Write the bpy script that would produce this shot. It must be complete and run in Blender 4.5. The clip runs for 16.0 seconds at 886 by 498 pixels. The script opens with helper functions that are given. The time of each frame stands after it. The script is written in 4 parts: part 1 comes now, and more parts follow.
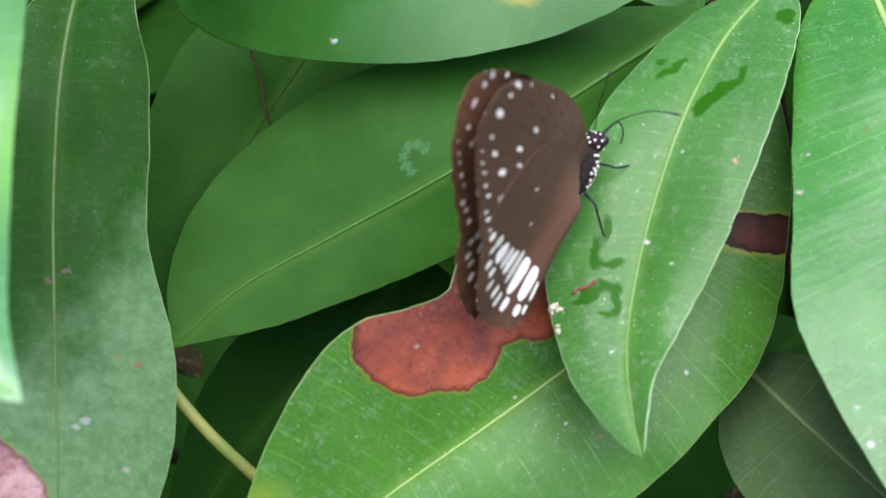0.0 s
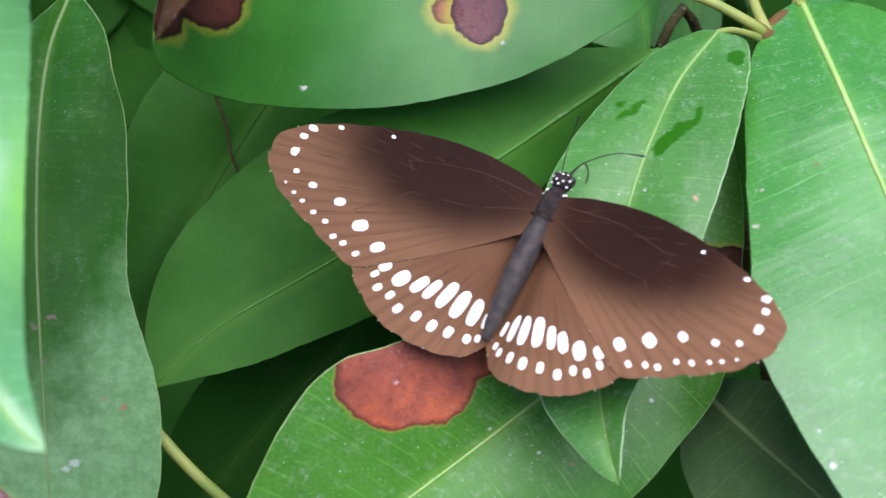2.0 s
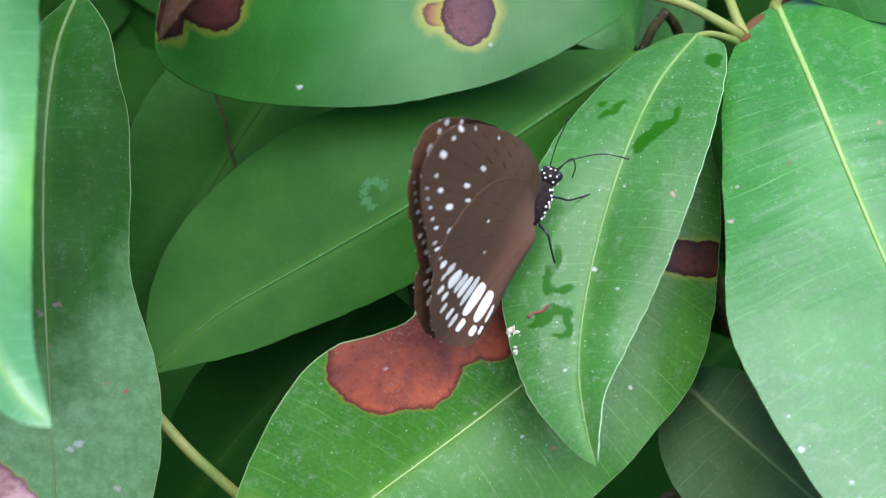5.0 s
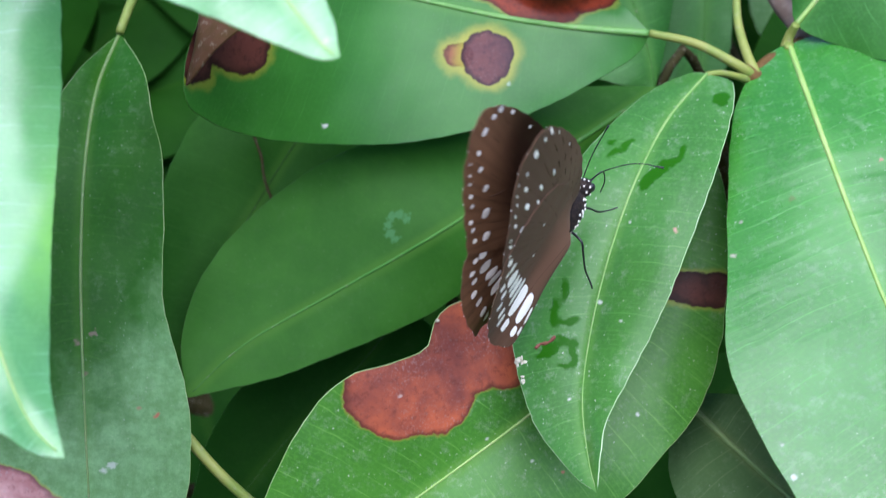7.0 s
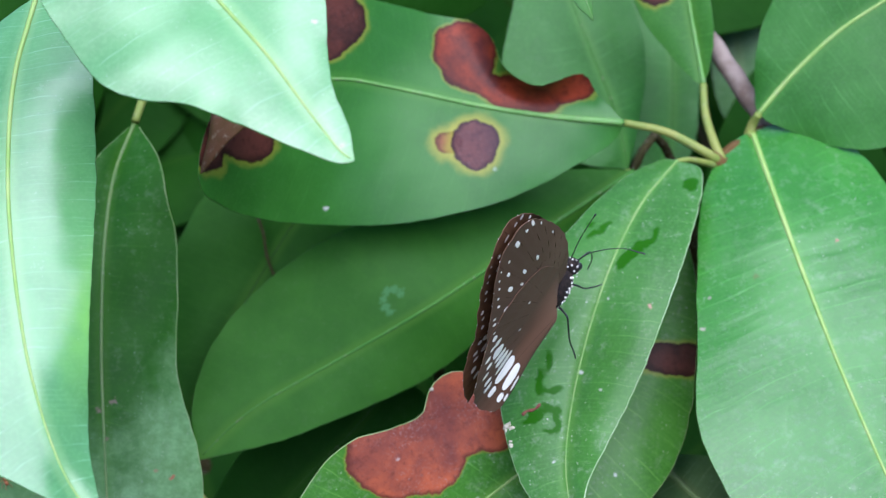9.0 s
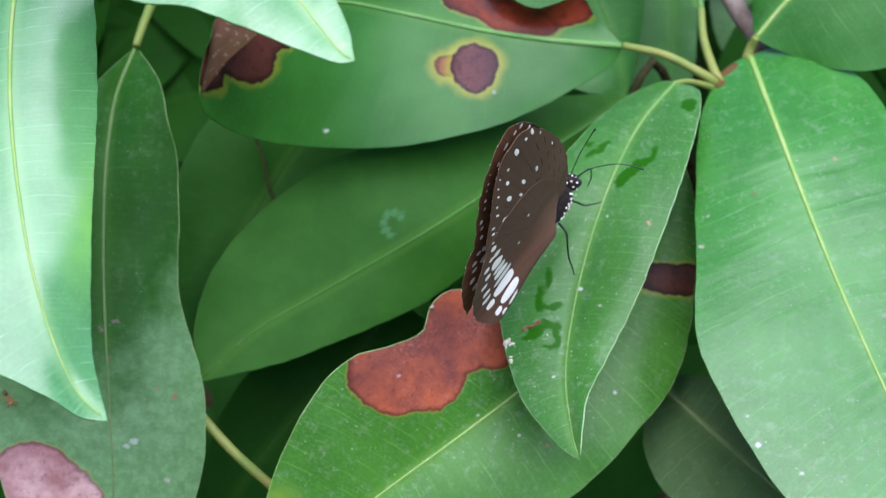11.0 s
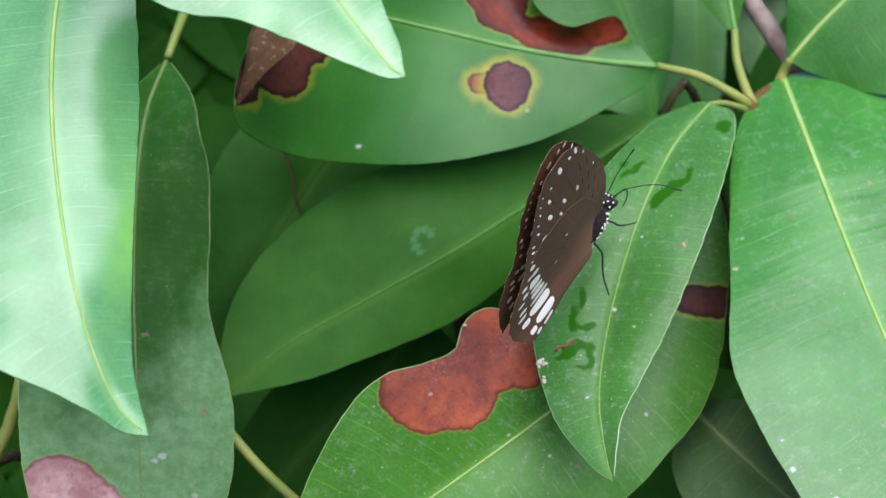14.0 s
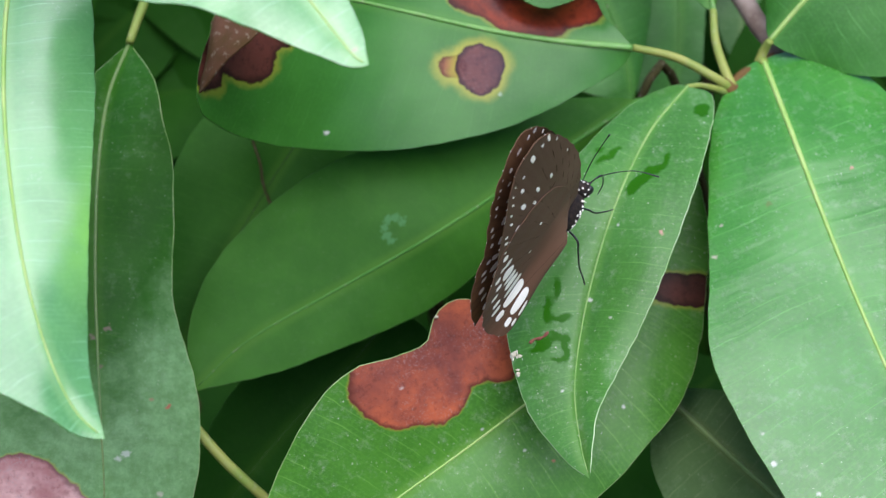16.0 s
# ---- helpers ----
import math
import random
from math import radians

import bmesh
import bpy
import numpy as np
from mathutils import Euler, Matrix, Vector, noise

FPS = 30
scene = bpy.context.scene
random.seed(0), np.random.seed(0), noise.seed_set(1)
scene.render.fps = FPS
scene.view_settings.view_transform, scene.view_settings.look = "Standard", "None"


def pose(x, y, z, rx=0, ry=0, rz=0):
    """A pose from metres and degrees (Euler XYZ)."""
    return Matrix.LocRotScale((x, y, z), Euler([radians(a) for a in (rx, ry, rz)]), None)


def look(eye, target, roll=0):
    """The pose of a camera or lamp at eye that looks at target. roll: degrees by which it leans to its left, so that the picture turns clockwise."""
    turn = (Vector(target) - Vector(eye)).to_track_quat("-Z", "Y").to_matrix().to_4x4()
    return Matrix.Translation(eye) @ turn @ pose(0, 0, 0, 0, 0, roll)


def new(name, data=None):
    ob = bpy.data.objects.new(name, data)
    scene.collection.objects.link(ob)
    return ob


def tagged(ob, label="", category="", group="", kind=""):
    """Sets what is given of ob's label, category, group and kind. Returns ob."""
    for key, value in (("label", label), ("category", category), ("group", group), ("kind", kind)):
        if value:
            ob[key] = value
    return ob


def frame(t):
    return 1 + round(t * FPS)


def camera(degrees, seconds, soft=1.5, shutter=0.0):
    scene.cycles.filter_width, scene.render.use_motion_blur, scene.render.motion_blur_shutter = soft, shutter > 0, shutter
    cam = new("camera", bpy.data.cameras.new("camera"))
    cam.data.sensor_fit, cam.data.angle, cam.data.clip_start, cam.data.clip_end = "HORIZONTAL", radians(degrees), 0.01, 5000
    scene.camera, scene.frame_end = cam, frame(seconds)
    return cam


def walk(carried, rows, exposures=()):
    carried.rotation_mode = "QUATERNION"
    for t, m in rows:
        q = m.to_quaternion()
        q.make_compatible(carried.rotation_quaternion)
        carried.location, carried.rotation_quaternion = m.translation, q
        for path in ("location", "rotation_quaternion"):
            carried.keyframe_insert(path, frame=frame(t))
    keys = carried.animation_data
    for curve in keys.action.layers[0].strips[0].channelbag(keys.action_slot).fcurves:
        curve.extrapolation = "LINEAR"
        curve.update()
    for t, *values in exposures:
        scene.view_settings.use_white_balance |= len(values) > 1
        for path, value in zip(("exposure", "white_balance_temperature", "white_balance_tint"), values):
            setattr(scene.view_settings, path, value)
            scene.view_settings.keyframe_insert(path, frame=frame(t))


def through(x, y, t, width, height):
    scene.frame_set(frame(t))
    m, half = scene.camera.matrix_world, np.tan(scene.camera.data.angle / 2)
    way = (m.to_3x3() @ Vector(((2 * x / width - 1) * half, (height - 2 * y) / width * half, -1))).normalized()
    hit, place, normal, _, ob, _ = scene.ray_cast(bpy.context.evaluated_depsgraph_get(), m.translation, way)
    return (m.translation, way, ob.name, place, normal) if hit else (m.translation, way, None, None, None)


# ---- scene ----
# The camera hangs in front of a shrub and looks down on its leaves. FRAME: x across, y up along the leaf wall, z out of it.
FRAME = pose(0, 0, 1.2, 58, 0, 0)
cam = camera(26.0, 16.0, soft=1.2, shutter=0.5)
cam.data.dof.use_dof = True
cam.data.dof.focus_distance, cam.data.dof.aperture_fstop = 0.328, 25.0
PATH = [
    (0, 0.0054, -0.0061, 0.3112, -0.810, 1.703, 0.746),
    (0.5, 0.0035, -0.0071, 0.3102, -0.719, 1.073, 0.794),
    (1, 0.0021, -0.0048, 0.3107, -1.133, 0.489, 0.834),
    (1.5, 0.0003, -0.0028, 0.3160, -0.676, -0.063, 0.068),
    (2, -0.0081, -0.0023, 0.3228, -0.346, -1.667, -0.440),
    (2.5, -0.0077, 0.0001, 0.3293, -0.379, -2.321, -0.774),
    (3, -0.0114, 0.0034, 0.3314, -0.696, -3.059, -0.733),
    (3.5, -0.0110, 0.0006, 0.3298, -0.439, -2.848, -0.715),
    (4, -0.0166, -0.0015, 0.3296, -0.425, -3.241, -0.350),
    (4.2, -0.0164, -0.0032, 0.3319, -0.185, -3.373, -0.483),
    (6.3, 0.0150, -0.0018, 0.3439, -0.616, 2.948, 0.078),
    (6.5, 0.0154, -0.0057, 0.3466, 0.472, 3.070, -0.061),
    (7, 0.0110, 0.0032, 0.3531, -0.495, 1.809, -0.110),
    (7.5, 0.0151, 0.0038, 0.3615, 0.388, 1.923, -0.344),
    (8, 0.0088, 0.0068, 0.3712, 0.318, 0.991, -0.079),
    (8.5, 0.0071, 0.0110, 0.3804, 0.337, 0.719, -0.434),
    (9, 0.0052, 0.0091, 0.3829, 0.840, 0.561, -0.155),
    (9.5, 0.0044, 0.0060, 0.3885, 0.460, 0.440, -0.267),
    (9.7, 0.0062, -0.0032, 0.3876, 0.668, 0.804, -0.554),
    (11.8, 0.0021, -0.0050, 0.3829, 0.306, -0.169, 0.134),
    (12, -0.0005, -0.0066, 0.3819, 0.494, -0.321, 0.427),
    (12.5, 0.0032, -0.0053, 0.3813, 0.420, 0.210, 0.089),
    (13, -0.0039, -0.0003, 0.3828, 0.130, -0.340, 0.576),
    (13.5, -0.0018, -0.0038, 0.3818, 0.629, -0.042, 0.349),
    (14, -0.0043, -0.0037, 0.3827, 0.940, 0.069, 0.532),
    (14.5, -0.0021, -0.0030, 0.3818, 0.863, 0.477, 0.394),
    (15, -0.0006, -0.0061, 0.3807, 0.893, 0.280, 0.270),
    (15.5, 0.0002, -0.0035, 0.3783, 0.544, 0.106, -0.016),
    (16, -0.0016, -0.0001, 0.3724, 0.078, -0.363, 0.161),
]
walk(cam, [(t, FRAME @ pose(*place)) for t, *place in PATH], exposures=[(0, 1.33, 6200, 23), (2.2, 1.3, 6000, 23), (3, 1.22, 5850, 21), (4.2, 1.21, 5750, 21), (6.4, 1.29, 5700, 21), (7, 1.25, 5700, 20), (9, 1.13, 5600, 21), (9.7, 1.13, 5650, 21), (11.8, 1.07, 5950, 19), (13, 1.07, 6150, 19), (16, 1.07, 6150, 19)])

# ---- light: a bright hazy sky over the shrub ----
world = bpy.data.worlds.new("sky")
scene.world = world
world.use_nodes = True
sky = world.node_tree.nodes.new("ShaderNodeTexSky")
sky.sky_type, sky.sun_disc = "NISHITA", False
sky.sun_elevation, sky.sun_rotation = radians(64.7), radians(203.6)
sky.air_density, sky.dust_density = 1.0, 1.3
back = world.node_tree.nodes["Background"]
back.inputs["Strength"].default_value = 0.15
world.node_tree.links.new(sky.outputs["Color"], back.inputs["Color"])
sun = new("sun", bpy.data.lights.new("sun", "SUN"))
sun.data.energy, sun.data.angle, sun.data.color = 2.4, radians(62), (1.0, 0.98, 0.95)
sun.matrix_world = look((0.35, -0.8, 3.05), (0, 0, 1.2))


# ---- materials ----
class Nodes:
    """A small helper that writes node trees."""

    def __init__(self, name):
        self.mat = bpy.data.materials.new(name)
        self.mat.use_nodes = True
        self.tree = self.mat.node_tree
        self.tree.nodes.clear()
        self.coord = self.node("ShaderNodeTexCoord").outputs["Object"]

    def node(self, kind, **values):
        n = self.tree.nodes.new(kind)
        for key, value in values.items():
            n.inputs[key.replace("_", " ")].default_value = value
        return n

    def link(self, a, b):
        self.tree.links.new(a, b)

    def math(self, op, a, b=0.0, c=0.0, clamp=False):
        n = self.tree.nodes.new("ShaderNodeMath")
        n.operation, n.use_clamp = op, clamp
        for socket, value in zip(n.inputs, (a, b, c)):
            if isinstance(value, (int, float)):
                socket.default_value = value
            else:
                self.link(value, socket)
        return n.outputs[0]

    def step(self, value, low, high):
        """0 below low, 1 above high, smooth between."""
        n = self.tree.nodes.new("ShaderNodeMapRange")
        n.interpolation_type = "SMOOTHSTEP"
        self.link(value, n.inputs["Value"])
        n.inputs["From Min"].default_value, n.inputs["From Max"].default_value = low, high
        return n.outputs["Result"]

    def noise(self, scale, detail=3.0, vector=None, rough=0.55, colour=False):
        n = self.node("ShaderNodeTexNoise", Scale=scale, Detail=detail, Roughness=rough)
        self.link(vector or self.coord, n.inputs["Vector"])
        return n.outputs["Color" if colour else "Fac"]

    def mix(self, fac, a, b, blend="MIX"):
        n = self.tree.nodes.new("ShaderNodeMix")
        n.data_type, n.blend_type = "RGBA", blend
        for socket, value in ((n.inputs["Factor"], fac), (n.inputs[6], a), (n.inputs[7], b)):
            if isinstance(value, (int, float)):
                socket.default_value = value
            elif isinstance(value, tuple):
                socket.default_value = (*value, 1)
            else:
                self.link(value, socket)
        return n.outputs[2]

    def finish(self, colour, rough, height=None, strength=0.3, distance=0.0002, metal=0.0, through=None, amount=0.3, spec=0.5, sheen=0.0):
        p = self.node("ShaderNodeBsdfPrincipled")
        for key, value in (("Base Color", colour), ("Roughness", rough), ("Specular IOR Level", spec)):
            if isinstance(value, tuple):
                p.inputs[key].default_value = (*value, 1)
            elif isinstance(value, (int, float)):
                p.inputs[key].default_value = value
            else:
                self.link(value, p.inputs[key])
        p.inputs["Metallic"].default_value = metal
        p.inputs["Sheen Weight"].default_value = sheen
        out = p.outputs[0]
        bump = None
        if height is not None:
            bump = self.node("ShaderNodeBump", Strength=strength, Distance=distance)
            self.link(height, bump.inputs["Height"])
            self.link(bump.outputs[0], p.inputs["Normal"])
        if through is not None:
            glow = self.node("ShaderNodeBsdfTranslucent")
            if isinstance(through, tuple):
                glow.inputs["Color"].default_value = (*through, 1)
            else:
                self.link(through, glow.inputs["Color"])
            mixed = self.node("ShaderNodeMixShader", Fac=amount)
            self.link(out, mixed.inputs[1])
            self.link(glow.outputs[0], mixed.inputs[2])
            out = mixed.outputs[0]
        end = self.node("ShaderNodeOutputMaterial")
        self.link(out, end.inputs["Surface"])
        return self.mat

    def blot(self, parts, warp=0.0012, scale=260.0, seed=0.0):
        """Signed distance in metres to a union of ellipses (x, y, rx, ry, turn) in the thing's own x-y, edges warped by noise."""
        push = self.node("ShaderNodeVectorMath")
        push.operation = "MULTIPLY_ADD"
        shift = self.node("ShaderNodeVectorMath")
        shift.operation = "ADD"
        shift.inputs[1].default_value = (seed, seed, seed)
        self.link(self.coord, shift.inputs[0])
        self.link(self.noise(scale, 3, shift.outputs[0], colour=True), push.inputs[0])
        push.inputs[1].default_value = (2 * warp, 2 * warp, 0)
        mid = self.node("ShaderNodeVectorMath")
        mid.operation = "SUBTRACT"
        self.link(self.coord, mid.inputs[0])
        mid.inputs[1].default_value = (warp, warp, 0)
        self.link(mid.outputs[0], push.inputs[2])
        best = None
        for x, y, rx, ry, turn in parts:
            m = self.node("ShaderNodeMapping", Location=(x, y, 0), Rotation=(0, 0, radians(turn)), Scale=(rx, ry, 1e3))
            m.vector_type = "TEXTURE"
            self.link(push.outputs[0], m.inputs["Vector"])
            n = self.node("ShaderNodeVectorMath")
            n.operation = "LENGTH"
            self.link(m.outputs[0], n.inputs[0])
            d = self.math("MULTIPLY", self.math("SUBTRACT", n.outputs["Value"], 1.0), min(rx, ry))
            best = d if best is None else self.math("SMOOTH_MIN", best, d, 0.0015)
        return best


def leaf_material(name, green=(0.045, 0.185, 0.028), dusty=0.3, brown=(), spots=(), gloss=0.34, wet=(), yellow=(), yellow_tone=(0.32, 0.36, 0.03), seed=0.0, pale=0.0, vein=1.0, slant=0.16, spec=0.28, pale_from=-1.0, skew=0.0, quilt=0.6, grainy=1.0):
    """Leathery leaf: mottled green, fine side veins, dust specks, and withered brown blots with yellow rims."""
    n = Nodes(name)
    uv = n.node("ShaderNodeUVMap")
    uv.uv_map = "flat"
    split = n.node("ShaderNodeSeparateXYZ")
    n.link(uv.outputs[0], split.inputs[0])
    along, across = split.outputs["X"], split.outputs["Y"]
    side = n.math("ABSOLUTE", across)
    # side veins run out from the midrib and bend forward
    wob = n.noise(65.0, 3)
    lane = n.math("ADD", n.math("SUBTRACT", along, n.math("MULTIPLY", side, slant)), n.math("MULTIPLY", wob, 0.0026))
    wave = n.math("ABSOLUTE", n.math("SUBTRACT", n.math("FRACT", n.math("MULTIPLY", lane, 310.0)), 0.5))
    fine = n.math("SUBTRACT", 1.0, n.step(wave, 0.008, 0.05))
    wave2 = n.math("ABSOLUTE", n.math("SUBTRACT", n.math("FRACT", n.math("MULTIPLY", lane, 1150.0)), 0.5))
    hair = n.math("SUBTRACT", 1.0, n.step(wave2, 0.03, 0.16))
    near = n.math("SUBTRACT", 1.0, n.step(side, 0.0005, 0.0022))
    mott = n.step(n.noise(55.0, 4), 0.3, 0.75)
    grain = n.noise(1500.0, 3)
    r, g, b = green
    col = n.mix(mott, (r * 0.72, g * 0.78, b * 0.7), (r * 1.25, g * 1.12, b * 1.2))
    col = n.mix(n.math("MULTIPLY", n.step(grain, 0.42, 0.68), 0.4 * grainy), col, (r * 1.6, g * 1.3, b * 1.5))
    col = n.mix(n.math("MULTIPLY", n.math("MULTIPLY", fine, n.step(n.noise(130.0, 4), 0.38, 0.68)), 0.65 * vein), col, (r * 2.6, g * 1.7, b * 3.0))
    col = n.mix(n.math("MULTIPLY", n.math("MULTIPLY", hair, n.step(n.noise(200.0, 4), 0.42, 0.7)), 0.25 * vein), col, (r * 2.2, g * 1.5, b * 2.4))
    col = n.mix(n.math("MULTIPLY", near, 0.35), col, (r * 2.6, g * 1.5, b * 1.8))
    if pale:
        lean = n.math("ADD", along, n.math("MULTIPLY", n.math("MAXIMUM", across, 0.0), skew))
        zone = n.step(n.math("ADD", lean, n.math("MULTIPLY", n.noise(60.0, 5, rough=0.65), 0.045)), pale_from, pale_from + 0.022)
        zone = n.math("MULTIPLY", zone, n.math("ADD", n.math("MULTIPLY", n.step(n.noise(380.0, 6, rough=0.8), 0.35, 0.68), 0.4), 0.52, clamp=True))
        col = n.mix(n.math("MULTIPLY", zone, pale), col, (0.21, 0.385, 0.165))
    # dust and bird-lime specks
    cell = n.node("ShaderNodeTexVoronoi", Scale=1150.0, Randomness=1.0)
    stir = n.node("ShaderNodeVectorMath")
    stir.operation = "MULTIPLY_ADD"
    n.link(n.noise(2400.0, 2, colour=True), stir.inputs[0])
    stir.inputs[1].default_value = (0.0007, 0.0007, 0.0007)
    n.link(n.coord, stir.inputs[2])
    n.link(stir.outputs[0], cell.inputs["Vector"])
    pick = n.node("ShaderNodeSeparateColor")
    n.link(cell.outputs["Color"], pick.inputs[0])
    few = n.step(pick.outputs[0], 0.66, 0.92)
    dot = n.math("MULTIPLY", n.math("SUBTRACT", 1.0, n.step(cell.outputs["Distance"], 0.04, 0.22)), few)
    film = n.step(n.noise(420.0, 5, rough=0.8), 0.5, 0.75)
    zone = n.step(n.noise(26.0, 2), 0.25, 0.62)
    dust = n.math("MULTIPLY", n.math("MAXIMUM", n.math("MULTIPLY", dot, 0.9), n.math("MULTIPLY", film, 0.24)), n.math("MULTIPLY", zone, dusty), clamp=True)
    col = n.mix(dust, col, (0.5, 0.54, 0.45))
    rough = n.math("ADD", gloss, n.math("ADD", n.math("MULTIPLY", dust, 0.35), n.math("MULTIPLY", n.noise(70.0, 3), 0.14)))
    height = n.math("ADD", n.math("ADD", n.math("MULTIPLY", fine, 0.15 * min(vein, 1.0)), n.math("MULTIPLY", hair, 0.12 * min(vein, 1.0))), n.math("ADD", n.math("MULTIPLY", grain, 0.22 * grainy), n.math("MULTIPLY", n.noise(240.0, 3), 0.9 * grainy)))
    # the blade swells a little between its side veins
    cloth = n.node("ShaderNodeCombineXYZ")
    n.link(lane, cloth.inputs[0])
    n.link(n.math("MULTIPLY", across, 0.14), cloth.inputs[1])
    height = n.math("ADD", height, n.math("MULTIPLY", n.noise(170.0, 2, cloth.outputs[0]), quilt))
    for parts in yellow:
        d = n.blot(parts, 0.003, 120.0, seed + 3)
        col = n.mix(n.math("SUBTRACT", 1.0, n.step(d, -0.004, 0.004)), col, yellow_tone)
    for parts in wet:
        d = n.blot(parts, 0.0012, 420.0, seed + 1)
        w = n.math("SUBTRACT", 1.0, n.step(d, -0.0002, 0.0002))
        col = n.mix(n.math("MULTIPLY", w, 0.95), col, (r * 0.36, g * 0.62, 0.0))
        spec = n.math("MULTIPLY", spec, n.math("SUBTRACT", 1.0, n.math("MULTIPLY", w, 0.7)))
    for parts, tone, rim in brown:
        d = n.blot(parts, 0.0016, 230.0, seed)
        halo = n.math("SUBTRACT", 1.0, n.step(d, -0.0002, rim))
        col = n.mix(n.math("MULTIPLY", halo, 0.5 + 0.2 * (rim > 0.0015)), col, (0.36, 0.34, 0.03))
        dead = n.math("SUBTRACT", 1.0, n.step(d, -0.0003, 0.0001))
        light, dark, bleach = tone
        flesh = n.mix(n.step(n.noise(75.0, 4, rough=0.65), 0.32, 0.68), dark, light)
        flesh = n.mix(n.math("MULTIPLY", n.step(n.noise(700.0, 4, rough=0.75), 0.5, 0.66), 0.45), flesh, tuple(v * 0.6 for v in dark))
        flesh = n.mix(n.math("MULTIPLY", n.step(n.noise(2000.0, 3, rough=0.7), 0.5, 0.68), n.math("MULTIPLY", n.step(n.noise(60.0, 3), 0.35, 0.65), bleach)), flesh, (0.38, 0.3, 0.29))
        flesh = n.mix(n.math("MULTIPLY", n.step(d, -0.0013, -0.0001), 0.8), flesh, tuple(v * 0.35 for v in dark))
        col = n.mix(dead, col, flesh)
        rough = n.math("ADD", rough, n.math("MULTIPLY", dead, 0.05))
        spec = n.math("MULTIPLY", spec, n.math("SUBTRACT", 1.0, n.math("MULTIPLY", dead, 0.45)))
        height = n.math("ADD", height, n.math("MULTIPLY", dead, n.math("SUBTRACT", n.noise(420.0, 4), 1.1)))
    for x, y, radius, tint in spots:
        d = n.blot([(x, y, radius * 0.62, radius * 0.5, 30)], radius * 0.9, 900.0, seed + 2)
        col = n.mix(n.math("MULTIPLY", n.math("SUBTRACT", 1.0, n.step(d, -0.00025, 0.00022)), 0.85), col, tint)
    lit = n.mix(0.6, col, (0.3, 0.75, 0.05), "MULTIPLY")
    lit = n.mix(1.0, lit, (1.9, 1.9, 1.9), "MULTIPLY")
    return n.finish(col, rough, height, 0.35, 0.00012, through=lit, amount=0.28, spec=spec)


def stem_material(name, a, b, rough=0.55, ridge=900.0, spec=0.35):
    n = Nodes(name)
    col = n.mix(n.step(n.noise(160.0, 4), 0.3, 0.7), a, b)
    col = n.mix(n.math("MULTIPLY", n.step(n.noise(900.0, 3), 0.55, 0.75), 0.35), col, (0.3, 0.27, 0.2))
    return n.finish(col, rough, n.noise(ridge, 4), 0.5, 0.00015, spec=spec)


SCARLET = ((0.27, 0.042, 0.015), (0.07, 0.016, 0.011), 0.03)
RUST = ((0.5, 0.122, 0.05), (0.21, 0.06, 0.042), 0.5)
PLUM = ((0.14, 0.05, 0.046), (0.058, 0.028, 0.038), 0.25)
ASHY = ((0.75, 0.5, 0.46), (0.36, 0.16, 0.15), 1.0)
UMBER = ((0.11, 0.034, 0.022), (0.04, 0.018, 0.013), 0.05)

# ---- leaf forms, in millimetres of FRAME ----
LEAVES, STEMS = {}, {}
LEAVES["C"] = dict(
    mid=[(48.5, 32.4, -2), (40.6, 23.5, 6), (34.4, 12.6, 14), (29.8, 0.6, 18), (26.3, -12.1, 22), (24.3, -24.4, 28), (25, -34.3, 34), (26.3, -39.8, 37)],
    left=[(45.7, 32.6, -4), (37.9, 28.8, 0), (30.7, 22.9, 6), (22.7, 13.8, 10), (17.1, 3.9, 14), (13.2, -8, 18), (12.6, -16.4, 22), (16.1, -28.7, 28), (21.9, -36.4, 34)],
    right=[(53.2, 30.4, -2), (51.6, 23.0, 7), (47.2, 11.5, 17), (42.6, 0.6, 23), (37.5, -10.9, 26), (32.0, -21.3, 29), (28.1, -28.2, 33), (26.7, -34.1, 36)])
LEAVES["R"] = dict(
    mid=[(65.5, 38.8, -15), (67.9, 23.4, 2), (71.5, 8.6, 12), (75.8, -6.5, 20), (80.4, -20.9, 28), (84.6, -33.7, 36), (88.7, -47, 42), (91.5, -60.2, 46)],
    left=[(62.6, 37.9, -14), (57.4, 32.8, -10), (53.2, 23.6, -2), (51, 7.5, 9), (50.1, -3.5, 17), (48.8, -17.1, 26), (51.4, -26.1, 31), (56.8, -36.9, 36), (62.2, -45.5, 40), (72.1, -54.6, 45), (83.7, -59.3, 46)],
    right=[(70, 40.5, -16), (78.3, 40.7, -14), (86.9, 33.4, -8), (91.8, 23.7, 0), (97, 7.7, 10), (100.2, -13.7, 22), (99.9, -33.7, 34), (96.1, -50.9, 42)])
